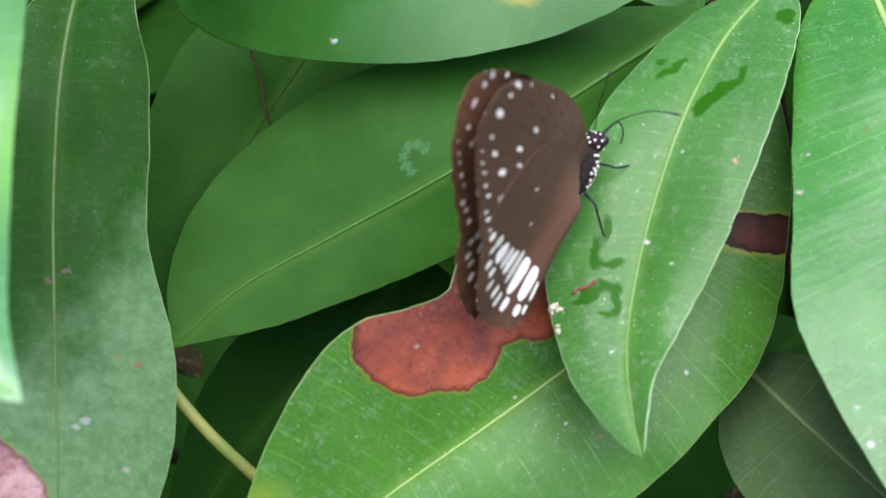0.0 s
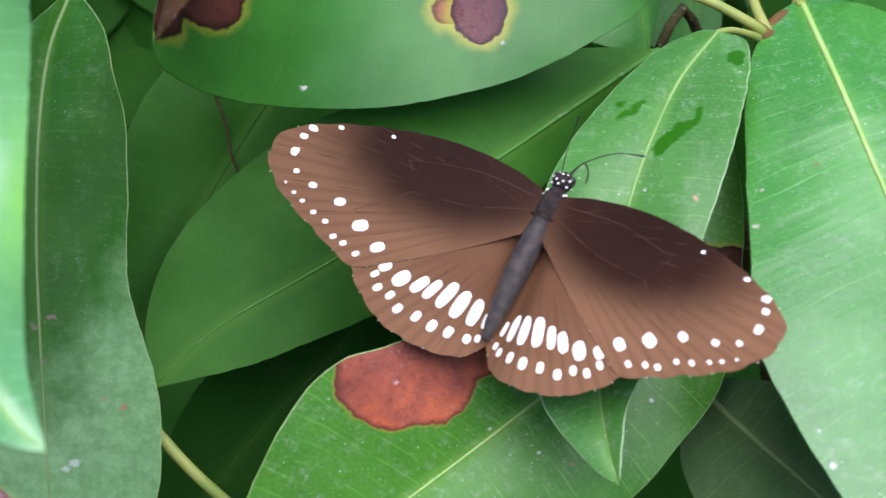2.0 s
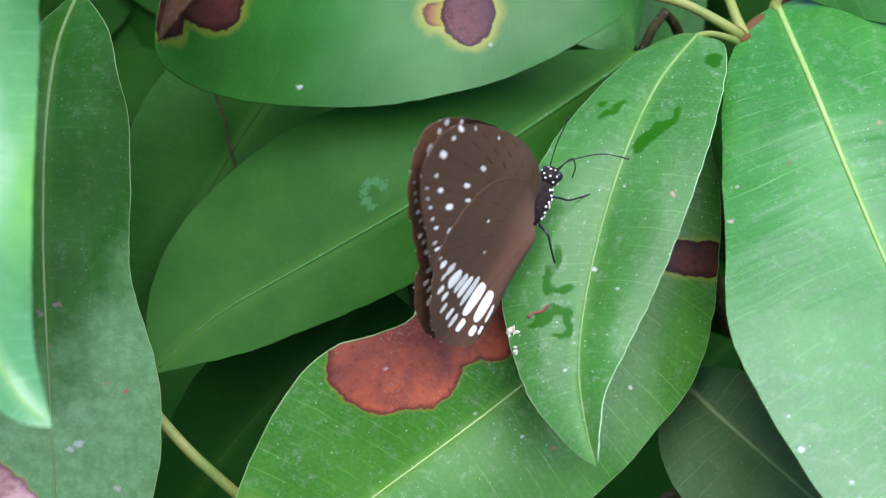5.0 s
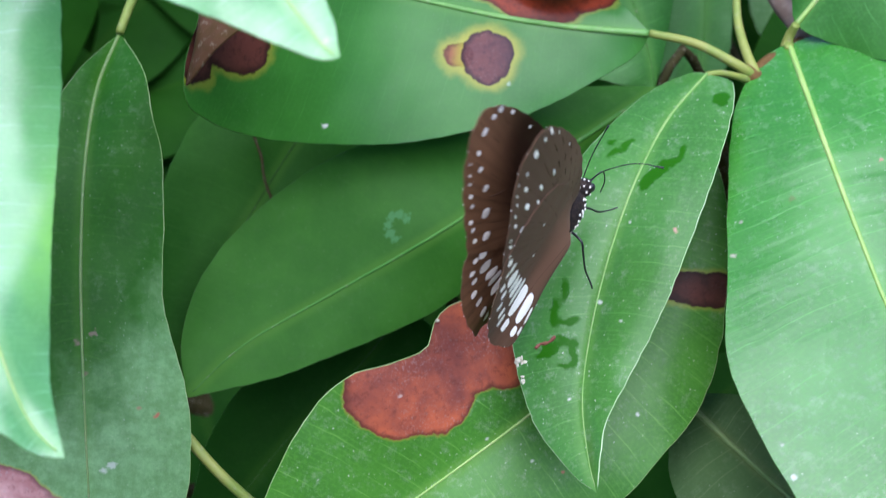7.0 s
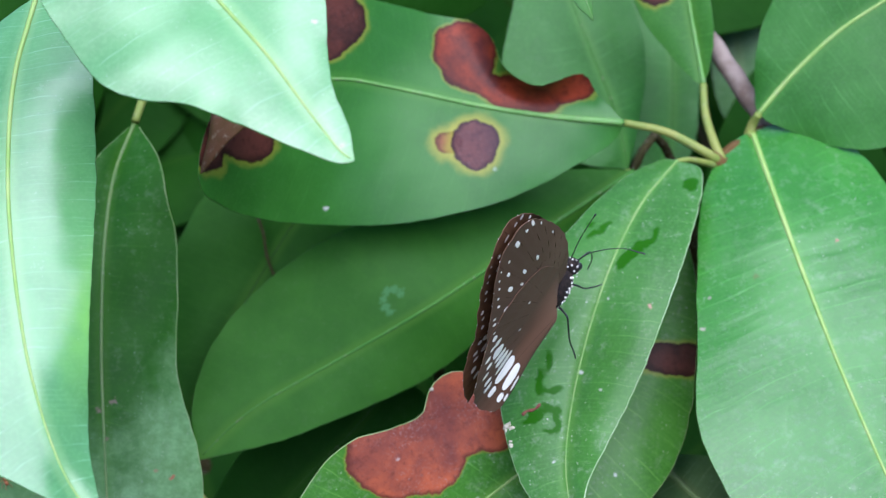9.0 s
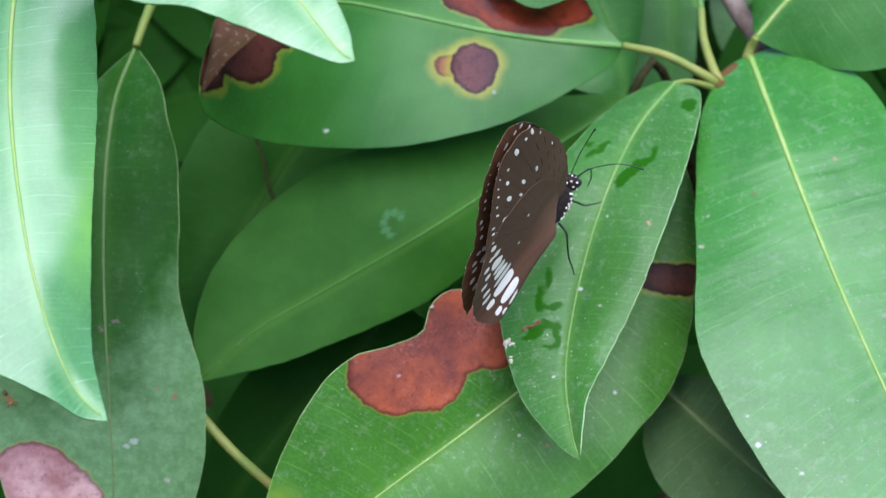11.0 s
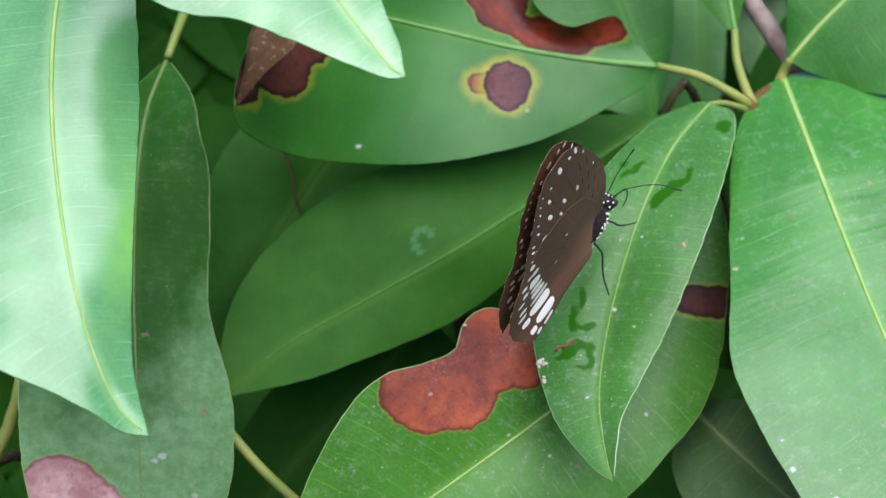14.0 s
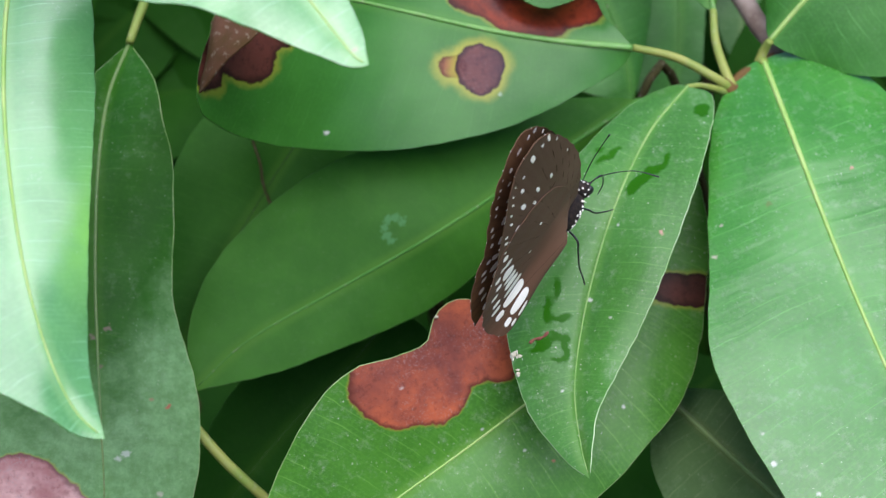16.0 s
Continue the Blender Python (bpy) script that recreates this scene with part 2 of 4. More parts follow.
LEAVES["B"] = dict(
    mid=[(47.4, 20.5, -14), (44.1, 6.9, -8), (38.3, -6.7, 0), (30.1, -17.9, 8), (15.8, -28.8, 14), (2, -38.7, 18), (-10.7, -47.6, 21), (-23.3, -57.3, 23), (-33.3, -65.9, 24)],
    left=[(43.7, 19.5, -14), (33.7, 3.9, -6), (21.3, -7.4, 4), (14.4, -13.7, 10), (9.4, -10.1, 14), (2.5, -9.1, 17), (-1.1, -12.8, 18), (-2.6, -17.1, 20), (-8.4, -19.4, 23), (-15.7, -21.5, 26), (-22.1, -27.7, 26), (-27.4, -36.6, 26), (-31.5, -47, 25), (-34.1, -58.2, 24)],
    right=[(51.5, 15.6, -12), (53, 3.2, -6), (51.5, -10.7, 0), (49.3, -20.5, 4), (45.3, -29.3, 8), (38.8, -36.6, 12), (33.4, -42.6, 14), (26.5, -48.4, 15), (14.3, -55.8, 18), (-4.5, -63.6, 20), (-21.5, -67.8, 22)])
LEAVES["A"] = dict(
    mid=[(38.4, 40.4, -8), (24.1, 41.8, -9), (9.1, 44.1, -9), (-8.1, 47.4, -5), (-19.7, 48.7, 1), (-32.9, 45.6, 10), (-43.2, 37.2, 20)],
    left=[(36.2, 43.2, -9), (32.8, 46.8, -10), (30, 50.8, -10), (20.7, 48.6, -10), (13.8, 51.7, -12), (10.9, 57.8, -14), (6.3, 62, -15), (-1.3, 63.6, -13), (-9.3, 64.9, -8), (-19.2, 65.8, 0), (-32, 62.5, 8), (-40.1, 52.9, 14)],
    right=[(36.8, 37.4, -9), (32.1, 34, -9), (20.5, 27.6, -8), (9, 23.2, -6), (-8.1, 19.9, -4), (-23.8, 19.7, 0), (-35.4, 20.9, 8), (-42.4, 23.9, 18), (-44.3, 27, 21), (-44.2, 32.3, 21)],
    curl=[(False, 3.0, 35.0, 0.35, 6.5, 1.5), (False, -44.0, -22.0, 0.3, 3.0, 1.0)])
LEAVES["M"] = dict(
    mid=[(41.9, 31.8, -26), (25.9, 21.1, -20), (10.4, 10.7, -14), (-3.5, 1.8, -8), (-21.7, -8.6, -6), (-37.4, -17.7, -3), (-47.7, -27.3, 0)],
    left=[(26.2, 31.7, -26), (5.7, 26.9, -20), (-13, 21.1, -14), (-26.8, 14.5, -12), (-38.2, 5.1, -10), (-45.8, -5.4, -6), (-48.9, -16.7, -2)],
    right=[(32.1, 19, -24), (19.9, 6.8, -18), (8.1, -3.9, -12), (-3.4, -12.2, -8), (-17, -18.2, -5), (-30.5, -23.4, -3), (-40.5, -25.8, -1)])
LEAVES["L"] = dict(
    mid=[(-61.1, 40.9, -6), (-64.3, 29.5, 0), (-64.8, 14.4, 8), (-64.2, -2.1, 14), (-63.1, -17.1, 18), (-61.7, -31.8, 22), (-60.7, -44.5, 24), (-60.9, -59, 24), (-62.1, -76.2, 22)],
    left=[(-68.7, 31.5, 2), (-77.1, 15.4, 10), (-82.2, -2.3, 16), (-83.9, -19.3, 22), (-83, -33.7, 26), (-80.4, -46.2, 27), (-74.2, -60.9, 26)],
    right=[(-55.1, 32.7, 2), (-52.8, 24.1, 6), (-51, 17.7, 7), (-50.5, 5.1, 8), (-50.6, -7.4, 9), (-49.2, -14.5, 10), (-46, -24.1, 13), (-44.5, -32.8, 15), (-45.4, -44.8, 17), (-50.9, -61.6, 20)])
LEAVES["N2"] = dict(
    mid=[(-67.6, 57.6, 55), (-69.3, 42.8, 64), (-68.5, 27.9, 72), (-66.2, 13.7, 79), (-62.1, -2.4, 87), (-57.9, -14.4, 91), (-53.6, -22.9, 93), (-48.8, -27.4, 94)],
    left=[(-75.5, 51.6, 56), (-85.9, 37.0, 64), (-89.4, 18.4, 74), (-85.5, 2.7, 84), (-77.9, -11.0, 92), (-71.0, -17.6, 96), (-64.3, -20.3, 96), (-57.6, -23.6, 96), (-52.3, -26.8, 95)],
    right=[(-58.3, 51.4, 58), (-56.5, 42.9, 63), (-54.7, 28.2, 69), (-54.0, 14.0, 75), (-53.6, 0.3, 81), (-53.0, -12.9, 85), (-51.3, -20.5, 90)])
LEAVES["N1"] = dict(
    mid=[(-47.2, 70.3, 80), (-39.5, 60.6, 84), (-32.3, 52, 88), (-24.4, 43.1, 93), (-18.1, 34.6, 97), (-12.9, 28, 100), (-10.5, 26.3, 101)],
    left=[(-57.6, 65.4, 82), (-61.4, 57.8, 85), (-59.4, 51.7, 88), (-54, 43.9, 91), (-49.1, 38.4, 94), (-42.9, 35.9, 95), (-36, 35.1, 96), (-28.1, 32, 98), (-19.5, 28.3, 100), (-13.2, 26, 101)],
    right=[(-37.4, 71.1, 80), (-26.4, 67.1, 82), (-18.2, 60.3, 85), (-15.7, 51.8, 89), (-15.2, 44.5, 92), (-14, 37.2, 96), (-11.7, 31.9, 98)])
LEAVES["UR"] = dict(
    mid=[(66.6, 42.6, -14), (73.1, 50.3, -12), (82, 58.8, -10), (91.8, 65.4, -8), (101.9, 71.9, -6), (115.1, 78.4, -4)],
    left=[(66, 46, -15), (66.2, 54.6, -14), (68.8, 64, -14), (75.5, 75.4, -12), (91, 85, -8), (105.1, 84.3, -5)],
    right=[(69.1, 40.7, -13), (75.1, 38, -11), (82.6, 35.2, -8), (91.1, 35.1, -6), (101.2, 39.7, -4), (111.2, 55.5, -3)])
LEAVES["S"] = dict(
    mid=[(56.1, 49.4, -20), (54.6, 57.8, -20), (53, 67.3, -20), (51.8, 78, -20), (50.9, 91.1, -20)],
    left=[(53.7, 50.6, -20), (48.5, 56.7, -21), (42.7, 65.2, -22), (40.4, 77.2, -22), (43.9, 87.8, -21)],
    right=[(57.1, 52.9, -19), (58, 59.9, -18), (57.3, 67, -18), (56.5, 76.4, -18), (54.9, 86.1, -19)])
LEAVES["T1"] = dict(
    mid=[(42.1, 32.9, -42), (39.6, 45.6, -44), (34.8, 58.4, -46), (29.9, 71.4, -48), (24.9, 83.3, -50)],
    left=[(31.8, 34.1, -40), (19.4, 41.7, -42), (14.5, 54.5, -44), (15.8, 64.9, -46), (19.1, 76.6, -48)],
    right=[(44.5, 42, -46), (46.6, 54.8, -48), (45.2, 66.4, -49), (38.9, 78.1, -50)])
LEAVES["T2"] = dict(
    mid=[(51.2, 30, -60), (54.1, 44.5, -62), (54.4, 60.4, -64), (52.1, 73.9, -66), (49.5, 84.6, -66)],
    left=[(44.8, 36.5, -60), (41.7, 49.8, -62), (41.9, 63.1, -64), (45.5, 76.6, -66)],
    right=[(58.4, 37.8, -60), (60.2, 49.7, -62), (60.4, 63.1, -64), (56.7, 75.2, -66)])
LEAVES["T3"] = dict(
    mid=[(73.2, 44.2, -95), (74.7, 55.5, -95), (74, 66.8, -95), (72, 82.3, -95)],
    left=[(69, 52.7, -95), (67.4, 64, -95), (68, 75.2, -95)],
    right=[(78.2, 51.2, -95), (80.3, 62.5, -95), (78.3, 75.2, -95)])
LEAVES["LR"] = dict(
    mid=[(44.5, -28.1, -6), (53.1, -36.2, -2), (63.4, -45.6, 4), (73.7, -54.9, 8), (84.2, -66.5, 10)],
    left=[(42.1, -33.1, -4), (41.7, -42.8, 0), (46.8, -51.2, 4), (58.4, -59.4, 8), (71.1, -65.5, 10)],
    right=[(50.5, -27, -8), (60.2, -28.4, -4), (70.4, -36.8, 2), (79.6, -47.4, 6), (84.4, -57.9, 9)])
LEAVES["K"] = dict(
    mid=[(-18.8, 37, -40), (-28.4, 25.4, -36), (-37.8, 10.4, -32), (-47, -6.7, -28), (-54.8, -25.8, -24)],
    left=[(-33.8, 39.4, -40), (-47, 31.5, -36), (-56.2, 16.4, -32), (-60.4, -1.9, -28), (-59.8, -16.3, -25)],
    right=[(-13.8, 27, -40), (-16, 13.2, -36), (-25.5, -1.7, -32), (-37.3, -15.1, -28), (-47.7, -24.6, -25)])
LEAVES["J"] = dict(
    mid=[(-8.4, -11.3, -32), (-18, -23.5, -30), (-29.9, -35.5, -28), (-41.6, -49.8, -26), (-50.9, -66.3, -24)],
    left=[(-23, -16.3, -32), (-37.4, -23.6, -30), (-46.8, -35.6, -28), (-51.2, -49.9, -26), (-53.4, -59.3, -25)],
    right=[(0.2, -21, -32), (-3.4, -35.5, -30), (-12.9, -49.8, -28), (-27.1, -62.9, -26), (-41.4, -68.8, -25)])
LEAVES["H"] = dict(
    mid=[(22.9, 80, 30), (24.4, 71.6, 30), (26.7, 64.3, 30), (29.6, 56.2, 30)],
    left=[(20.3, 73.7, 30), (22.8, 66.4, 30), (26.2, 59.6, 30)],
    right=[(27, 75.8, 30), (28.6, 68.5, 30), (29.3, 60.1, 30)])
STEMS["A"] = ([(58.2, 32.5, -10), (54.5, 34.6, -8), (47, 38.5, -8), (38.3, 40.4, -7)], 1.05, 0.75)
STEMS["S"] = ([(58.5, 32.8, -10), (57, 37, -12), (55.9, 43.1, -16), (55.9, 49.3, -19)], 1.05, 0.75)
STEMS["C"] = ([(58, 31.6, -11), (54.6, 32.2, -6.5), (51.1, 32.6, -3.4), (48.3, 32.2, -2.2)], 0.85, 0.5)
STEMS["R"] = ([(64.6, 31.6, -22), (64.8, 35, -20), (65.3, 38.7, -14)], 1.2, 0.9)
STEMS["UR"] = ([(64.9, 38.4, -16), (65.6, 40.7, -15), (66.5, 42.5, -13)], 1.1, 0.8)
STEMS["L"] = ([(-57.5, 61.5, -16), (-58.6, 51.5, -12), (-60, 45.2, -8), (-60.9, 40.8, -5)], 1.2, 0.8)
STEMS["J"] = ([(-49.5, -29.5, 8), (-44.8, -34.8, 10), (-39.3, -40.8, 10), (-31.7, -48.1, 8), (-25.3, -55.1, 4)], 1.0, 0.95)
STEMS["T1"] = ([(47.1, 20.4, -45), (43.8, 27.9, -43), (42.1, 32.9, -42)], 1, 0.8)
STEMS["twig"] = ([(55, 66.3, -30), (58.9, 58.5, -26), (65.2, 47.8, -22), (69.9, 40.1, -20), (74.7, 29.3, -22)], 1.9, 2.4)
STEMS["twig2"] = ([(69.9, 39.6, -20), (64.9, 37.5, -16), (58.8, 32.6, -12), (57.5, 27.9, -16)], 1.7, 1.4)
STEMS["edge"] = ([(-98, -50.3, -6), (-94.2, -38.6, -4), (-90.9, -31.7, -2), (-88.8, -25.9, 0), (-87.1, -15.8, -2)], 1.4, 1.2)
STEMS["K2"] = ([(-40.2, 27.4, -30), (-37.6, 18.8, -29), (-35.7, 11.5, -28), (-32.7, 3.1, -29)], 0.34, 0.26)


def spline(points, count, ends=None):
    """Catmull-Rom through the points, resampled evenly along its length."""
    p = [Vector(q) for q in points]
    p = [2 * p[0] - p[1], *p, 2 * p[-1] - p[-2]]
    fine = []
    for a, b, c, d in zip(p, p[1:], p[2:], p[3:]):
        for k in range(16):
            t = k / 16
            fine.append(0.5 * (2 * b + (c - a) * t + (2 * a - 5 * b + 4 * c - d) * t * t + (3 * b - a - 3 * c + d) * t ** 3))
    fine.append(p[-2])
    far = np.concatenate([[0], np.cumsum([(b - a).length for a, b in zip(fine, fine[1:])])])
    xyz = np.array(fine)
    at = np.linspace(0, far[-1], count)
    return np.stack([np.interp(at, far, xyz[:, n]) for n in range(3)], 1), far[-1]


def link_mesh(name, bm, material, parent=None, label=""):
    mesh = bpy.data.meshes.new(name)
    bmesh.ops.recalc_face_normals(bm, faces=bm.faces)
    for f in bm.faces:
        f.smooth = True
    bm.to_mesh(mesh)
    bm.free()
    mesh.materials.append(material)
    ob = new(name, mesh)
    if parent:
        ob.parent = parent
    return tagged(ob, label)


def part(name, bm, material, parent, label=""):
    return link_mesh(name, bm, material, parent, label)


def tube(bm, points, radii, sides=10):
    """A round, tapering rod along the points."""
    rings, last = [], Vector((0.3, 0.5, 0.8))
    for k, p in enumerate(points):
        way = (Vector(points[min(k + 1, len(points) - 1)]) - Vector(points[max(k - 1, 0)])).normalized()
        a = last - way * last.dot(way)
        a.normalize()
        last = a
        b = way.cross(a)
        rings.append([bm.verts.new(Vector(p) + radii[k] * (a * math.cos(u) + b * math.sin(u))) for u in (2 * math.pi * j / sides for j in range(sides))])
    for r, s in zip(rings, rings[1:]):
        for j in range(sides):
            bm.faces.new((r[j], r[(j + 1) % sides], s[(j + 1) % sides], s[j]))
    bm.faces.new(rings[0][::-1])
    bm.faces.new(rings[-1])


def blade_mesh(form, bulge=0.09, rough=0.5, seed=0, rows=72, cols=9, thick=0.35, base=None):
    """The leaf's two halves, lofted from the midrib to each edge, domed between them and wavy, with a real thickness."""
    mid, length = spline(form["mid"], rows)
    sides = [spline([form["mid"][0], *form[s], form["mid"][-1]], rows)[0] for s in ("left", "right")]
    base = Vector(form["mid"][0]) if base is None else base
    grid = []
    for k in range(rows):
        line = []
        m = Vector(mid[k])
        l, r = Vector(sides[0][k]), Vector(sides[1][k])
        way = Vector(mid[min(k + 1, rows - 1)] - mid[max(k - 1, 0)]).normalized()
        flat = (r - l)
        up = flat.cross(way)
        if up.z < 0:
            up = -up
        up = up.normalized() if up.length > 1e-6 else Vector((0, 0, 1))
        for c in range(-cols, cols + 1):
            v = abs(c) / cols
            edge = l if c < 0 else r
            w = (edge - m).length
            p = m.lerp(edge, v)
            fade = min(1, k / 6, (rows - 1 - k) / 6)
            p = p + up * (bulge * w * math.sin(math.pi * min(v, 1) * 0.92) * fade)
            wave = noise.noise(Vector((p.x * 0.06 + seed, p.y * 0.06, seed * 1.7))) * 1.6 + noise.noise(Vector((p.x * 0.22, p.y * 0.22 + seed, 3.1))) * 0.45
            p = p + up * (rough * wave * fade * (0.3 + 0.7 * v))
            for which, x0, x1, start, high, pull in form.get("curl", ()):
                if which == (c > 0) and x0 < p.x < x1 and v > start and c:
                    roll = ((v - start) / (1 - start)) * math.sin(math.pi * (p.x - x0) / (x1 - x0)) ** 0.6
                    p = p + up * (high * roll ** 1.6) + (m - edge).normalized() * (pull * roll ** 2)
            if 0 < k < rows - 1 and v == 1:
                side = (edge - m).normalized()
                p = p + side * (0.22 * noise.noise(Vector((p.x * 0.5, p.y * 0.5, seed + 9))))
            line.append((p, up, (k / (rows - 1) * length, (v * w) * (1 if c > 0 else -1))))
        grid.append(line)
    bm = bmesh.new()
    uv = bm.loops.layers.uv.new("flat")
    top = [[bm.verts.new((p - base) / 1000) for p, up, q in line] for line in grid]
    low = [[bm.verts.new((p - up * thick - base) / 1000) for p, up, q in line] for line in grid]
    wide = 2 * cols

    def face(cells, sheet):
        f = bm.faces.new([sheet[i][j] for i, j in cells])
        for loop, (i, j) in zip(f.loops, cells):
            x, y = grid[i][j][2]
            loop[uv].uv = (x / 1000, y / 1000)

    for i in range(rows - 1):
        for j in range(wide):
            face([(i, j), (i, j + 1), (i + 1, j + 1), (i + 1, j)], top)
            face([(i + 1, j), (i + 1, j + 1), (i, j + 1), (i, j)], low)
        for j in (0, wide):
            bm.faces.new((top[i][j], top[i + 1][j], low[i + 1][j], low[i][j]))
    for i in (0, rows - 1):
        for j in range(wide):
            bm.faces.new((top[i][j], top[i][j + 1], low[i][j + 1], low[i][j]))
    for sheet in (top, low):
        border = {v for line in sheet for v in (line[0], line[-1])} | set(sheet[0]) | set(sheet[-1])
        for e in {e for v in border for e in v.link_edges}:
            e.smooth = not (e.verts[0] in border and e.verts[1] in border)
    ridge = [grid[i][cols][0] - base for i in range(rows)]
    rims = [[grid[i][j][0] - grid[i][j][1] * thick * 0.5 - base for i in range(1, rows - 1)] for j in (0, wide)]
    return bm, ridge, rims


def leaf(key, label, material, rib_material, bulge=0.09, rough=0.5, rib=0.55, rim=None, stem=True, reach=1.0, group="leaves on the shrub"):
    form = LEAVES[key]
    base = Vector(form["mid"][0])
    root = new("leaf")
    root.matrix_world = FRAME @ Matrix.Translation(base / 1000)
    root.empty_display_size = 0.01
    tagged(root, label, "leaf", group)
    seed = sum(map(ord, key)) * 0.37
    bm, ridge, rims = blade_mesh(form, bulge, rough, seed)
    part("blade", bm, material, root)
    bm = bmesh.new()
    n = int(len(ridge) * reach)
    tube(bm, [p / 1000 for p in ridge[:n - 1]], [(rib * (1 - 0.75 * k / n)) / 1000 for k in range(n - 1)], 8)
    part("midrib", bm, rib_material, root, "pale yellow-green midrib")
    for line in rims:
        bm = bmesh.new()
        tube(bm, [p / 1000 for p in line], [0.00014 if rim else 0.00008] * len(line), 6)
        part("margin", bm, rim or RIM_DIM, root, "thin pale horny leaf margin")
    if stem and key in STEMS:
        pts, r0, r1 = STEMS[key]
        line = spline(pts, 24)[0]
        bm = bmesh.new()
        tube(bm, [(Vector(p) - base) / 1000 for p in line], [(r0 + (r1 - r0) * k / 23) / 1000 for k in range(24)], 12)
        part("petiole", bm, PETIOLE, root, "yellow-green leaf stalk")
    return root


def at(key, *parts):
    """Blot ellipses given in millimetres of FRAME, turned into the leaf's own metres."""
    b = LEAVES[key]["mid"][0]
    return [((x - b[0]) / 1000, (y - b[1]) / 1000, rx / 1000, ry / 1000, turn) for x, y, rx, ry, turn in parts]


def spot_at(key, *spots):
    b = LEAVES[key]["mid"][0]
    return [((x - b[0]) / 1000, (y - b[1]) / 1000, r / 1000, tint) for x, y, r, tint in spots]


RIB = stem_material("midrib_pale", (0.2, 0.36, 0.07), (0.3, 0.42, 0.12), 0.45)
MARGIN = stem_material("leaf_margin", (0.16, 0.32, 0.07), (0.3, 0.42, 0.16), 0.35)
# C's pale margin, brightened further to paint in its rim highlight
RIM_HIGHLIGHT = stem_material("leaf_margin_highlight", (0.2, 0.38, 0.12), (0.36, 0.5, 0.26), 0.3)
# margin toned down close to the leaf green, for all other leaves
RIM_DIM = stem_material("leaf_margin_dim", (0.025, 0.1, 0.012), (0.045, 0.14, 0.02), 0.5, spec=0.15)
NODE = stem_material("node_bark", (0.06, 0.03, 0.01), (0.12, 0.07, 0.022), 0.7, spec=0.12)
OLD = stem_material("old_stalk", (0.03, 0.035, 0.01), (0.055, 0.045, 0.015), 0.8, spec=0.1)
# midrib darkened along with the back leaves, as shade in the colour
RIB_SHADE = stem_material("midrib_deep_shade", (0.016, 0.075, 0.008), (0.028, 0.1, 0.014), 0.6, spec=0.1)
# dark copy of the bark: wood behind the leaves sinks into shade
BARK_DARK = stem_material("bark_dark", (0.022, 0.024, 0.008), (0.038, 0.032, 0.011), 0.85, spec=0.06)
# shade is put into this midrib's green, so it barely stands out
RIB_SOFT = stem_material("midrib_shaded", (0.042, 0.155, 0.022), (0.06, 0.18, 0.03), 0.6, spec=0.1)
RIB_THIN = stem_material("midrib_dull", (0.13, 0.28, 0.055), (0.2, 0.33, 0.09), 0.5)
RIB_DULL = stem_material("midrib_brownish", (0.08, 0.17, 0.035), (0.13, 0.2, 0.055), 0.5)
RIB_DIM = stem_material("midrib_green", (0.09, 0.24, 0.045), (0.14, 0.3, 0.07), 0.45)
PETIOLE = stem_material("leaf_stalk", (0.14, 0.21, 0.035), (0.23, 0.25, 0.055), 0.5, spec=0.25)
BARK = stem_material("bark", (0.13, 0.09, 0.065), (0.27, 0.22, 0.18), 0.8)
WHITE_DIRT, RED_DIRT = (0.6, 0.6, 0.55), (0.4, 0.1, 0.07)

# ---- the leaves, one by one ----
leaf("C", "glossy green drooping leaf with damp marks, the butterfly's perch",
     leaf_material("leaf_perch", (0.043, 0.178, 0.021), 1.25, gloss=0.24, seed=1.0, vein=0.9, pale=0.08, spec=0.3, quilt=1.5, pale_from=-0.05,
                   wet=[at("C", (35.9, 11.8, 1.7, 0.7, 55), (38.0, 13.7, 2.3, 0.9, 42), (40.9, 15.8, 1.9, 0.65, 30), (42.7, 17.6, 1.1, 0.45, 62)), at("C", (31.0, 17.3, 1.3, 0.5, 25), (33.2, 18.9, 1.5, 0.6, 40), (30.2, 19.2, 0.8, 0.4, 0)), at("C", (50.6, 27.4, 1.8, 1.2, 20)),
                        at("C", (21.4, -6.9, 0.7, 2.3, -12), (19.8, -10.6, 0.6, 2.0, 5), (22.4, -12.1, 2.0, 0.75, 10)), at("C", (18.9, -16.9, 2.6, 0.8, 20), (22.0, -15.4, 1.7, 0.6, -20), (22.9, -17.8, 0.7, 2.2, -5), (21.4, -19.6, 1.0, 0.6, 0))],
                   spots=spot_at("C", (40.5, 3.6, 0.7, (0.5, 0.25, 0.2)), (27.6, -8.9, 0.65, WHITE_DIRT), (31, -12, 0.3, WHITE_DIRT), (36, -19.5, 0.3, (0.02, 0.03, 0.02)),
                                 (33, 5, 0.3, WHITE_DIRT), (22, -25, 0.35, WHITE_DIRT))), RIB_THIN, 0.07, 0.35, 0.3, RIM_HIGHLIGHT)
leaf("R", "broad glossy green leaf with fine side veins and bright sheen",
     leaf_material("leaf_broad", (0.042, 0.22, 0.024), 1.1, gloss=0.2, seed=2.0, vein=1.1, spec=0.55, quilt=9.0,
                   spots=spot_at("R", (78.5, 16, 0.7, (0.5, 0.2, 0.15)), (58.6, -37.2, 0.8, WHITE_DIRT), (51.2, -1, 0.8, (0.45, 0.4, 0.32)), (53, 5, 0.5, (0.4, 0.36, 0.3)),
                                 (62, 9, 0.9, (0.1, 0.16, 0.03)), (57, -32, 0.45, WHITE_DIRT), (66, -42, 0.6, WHITE_DIRT))), RIB, 0.03, 0.22, 0.62)
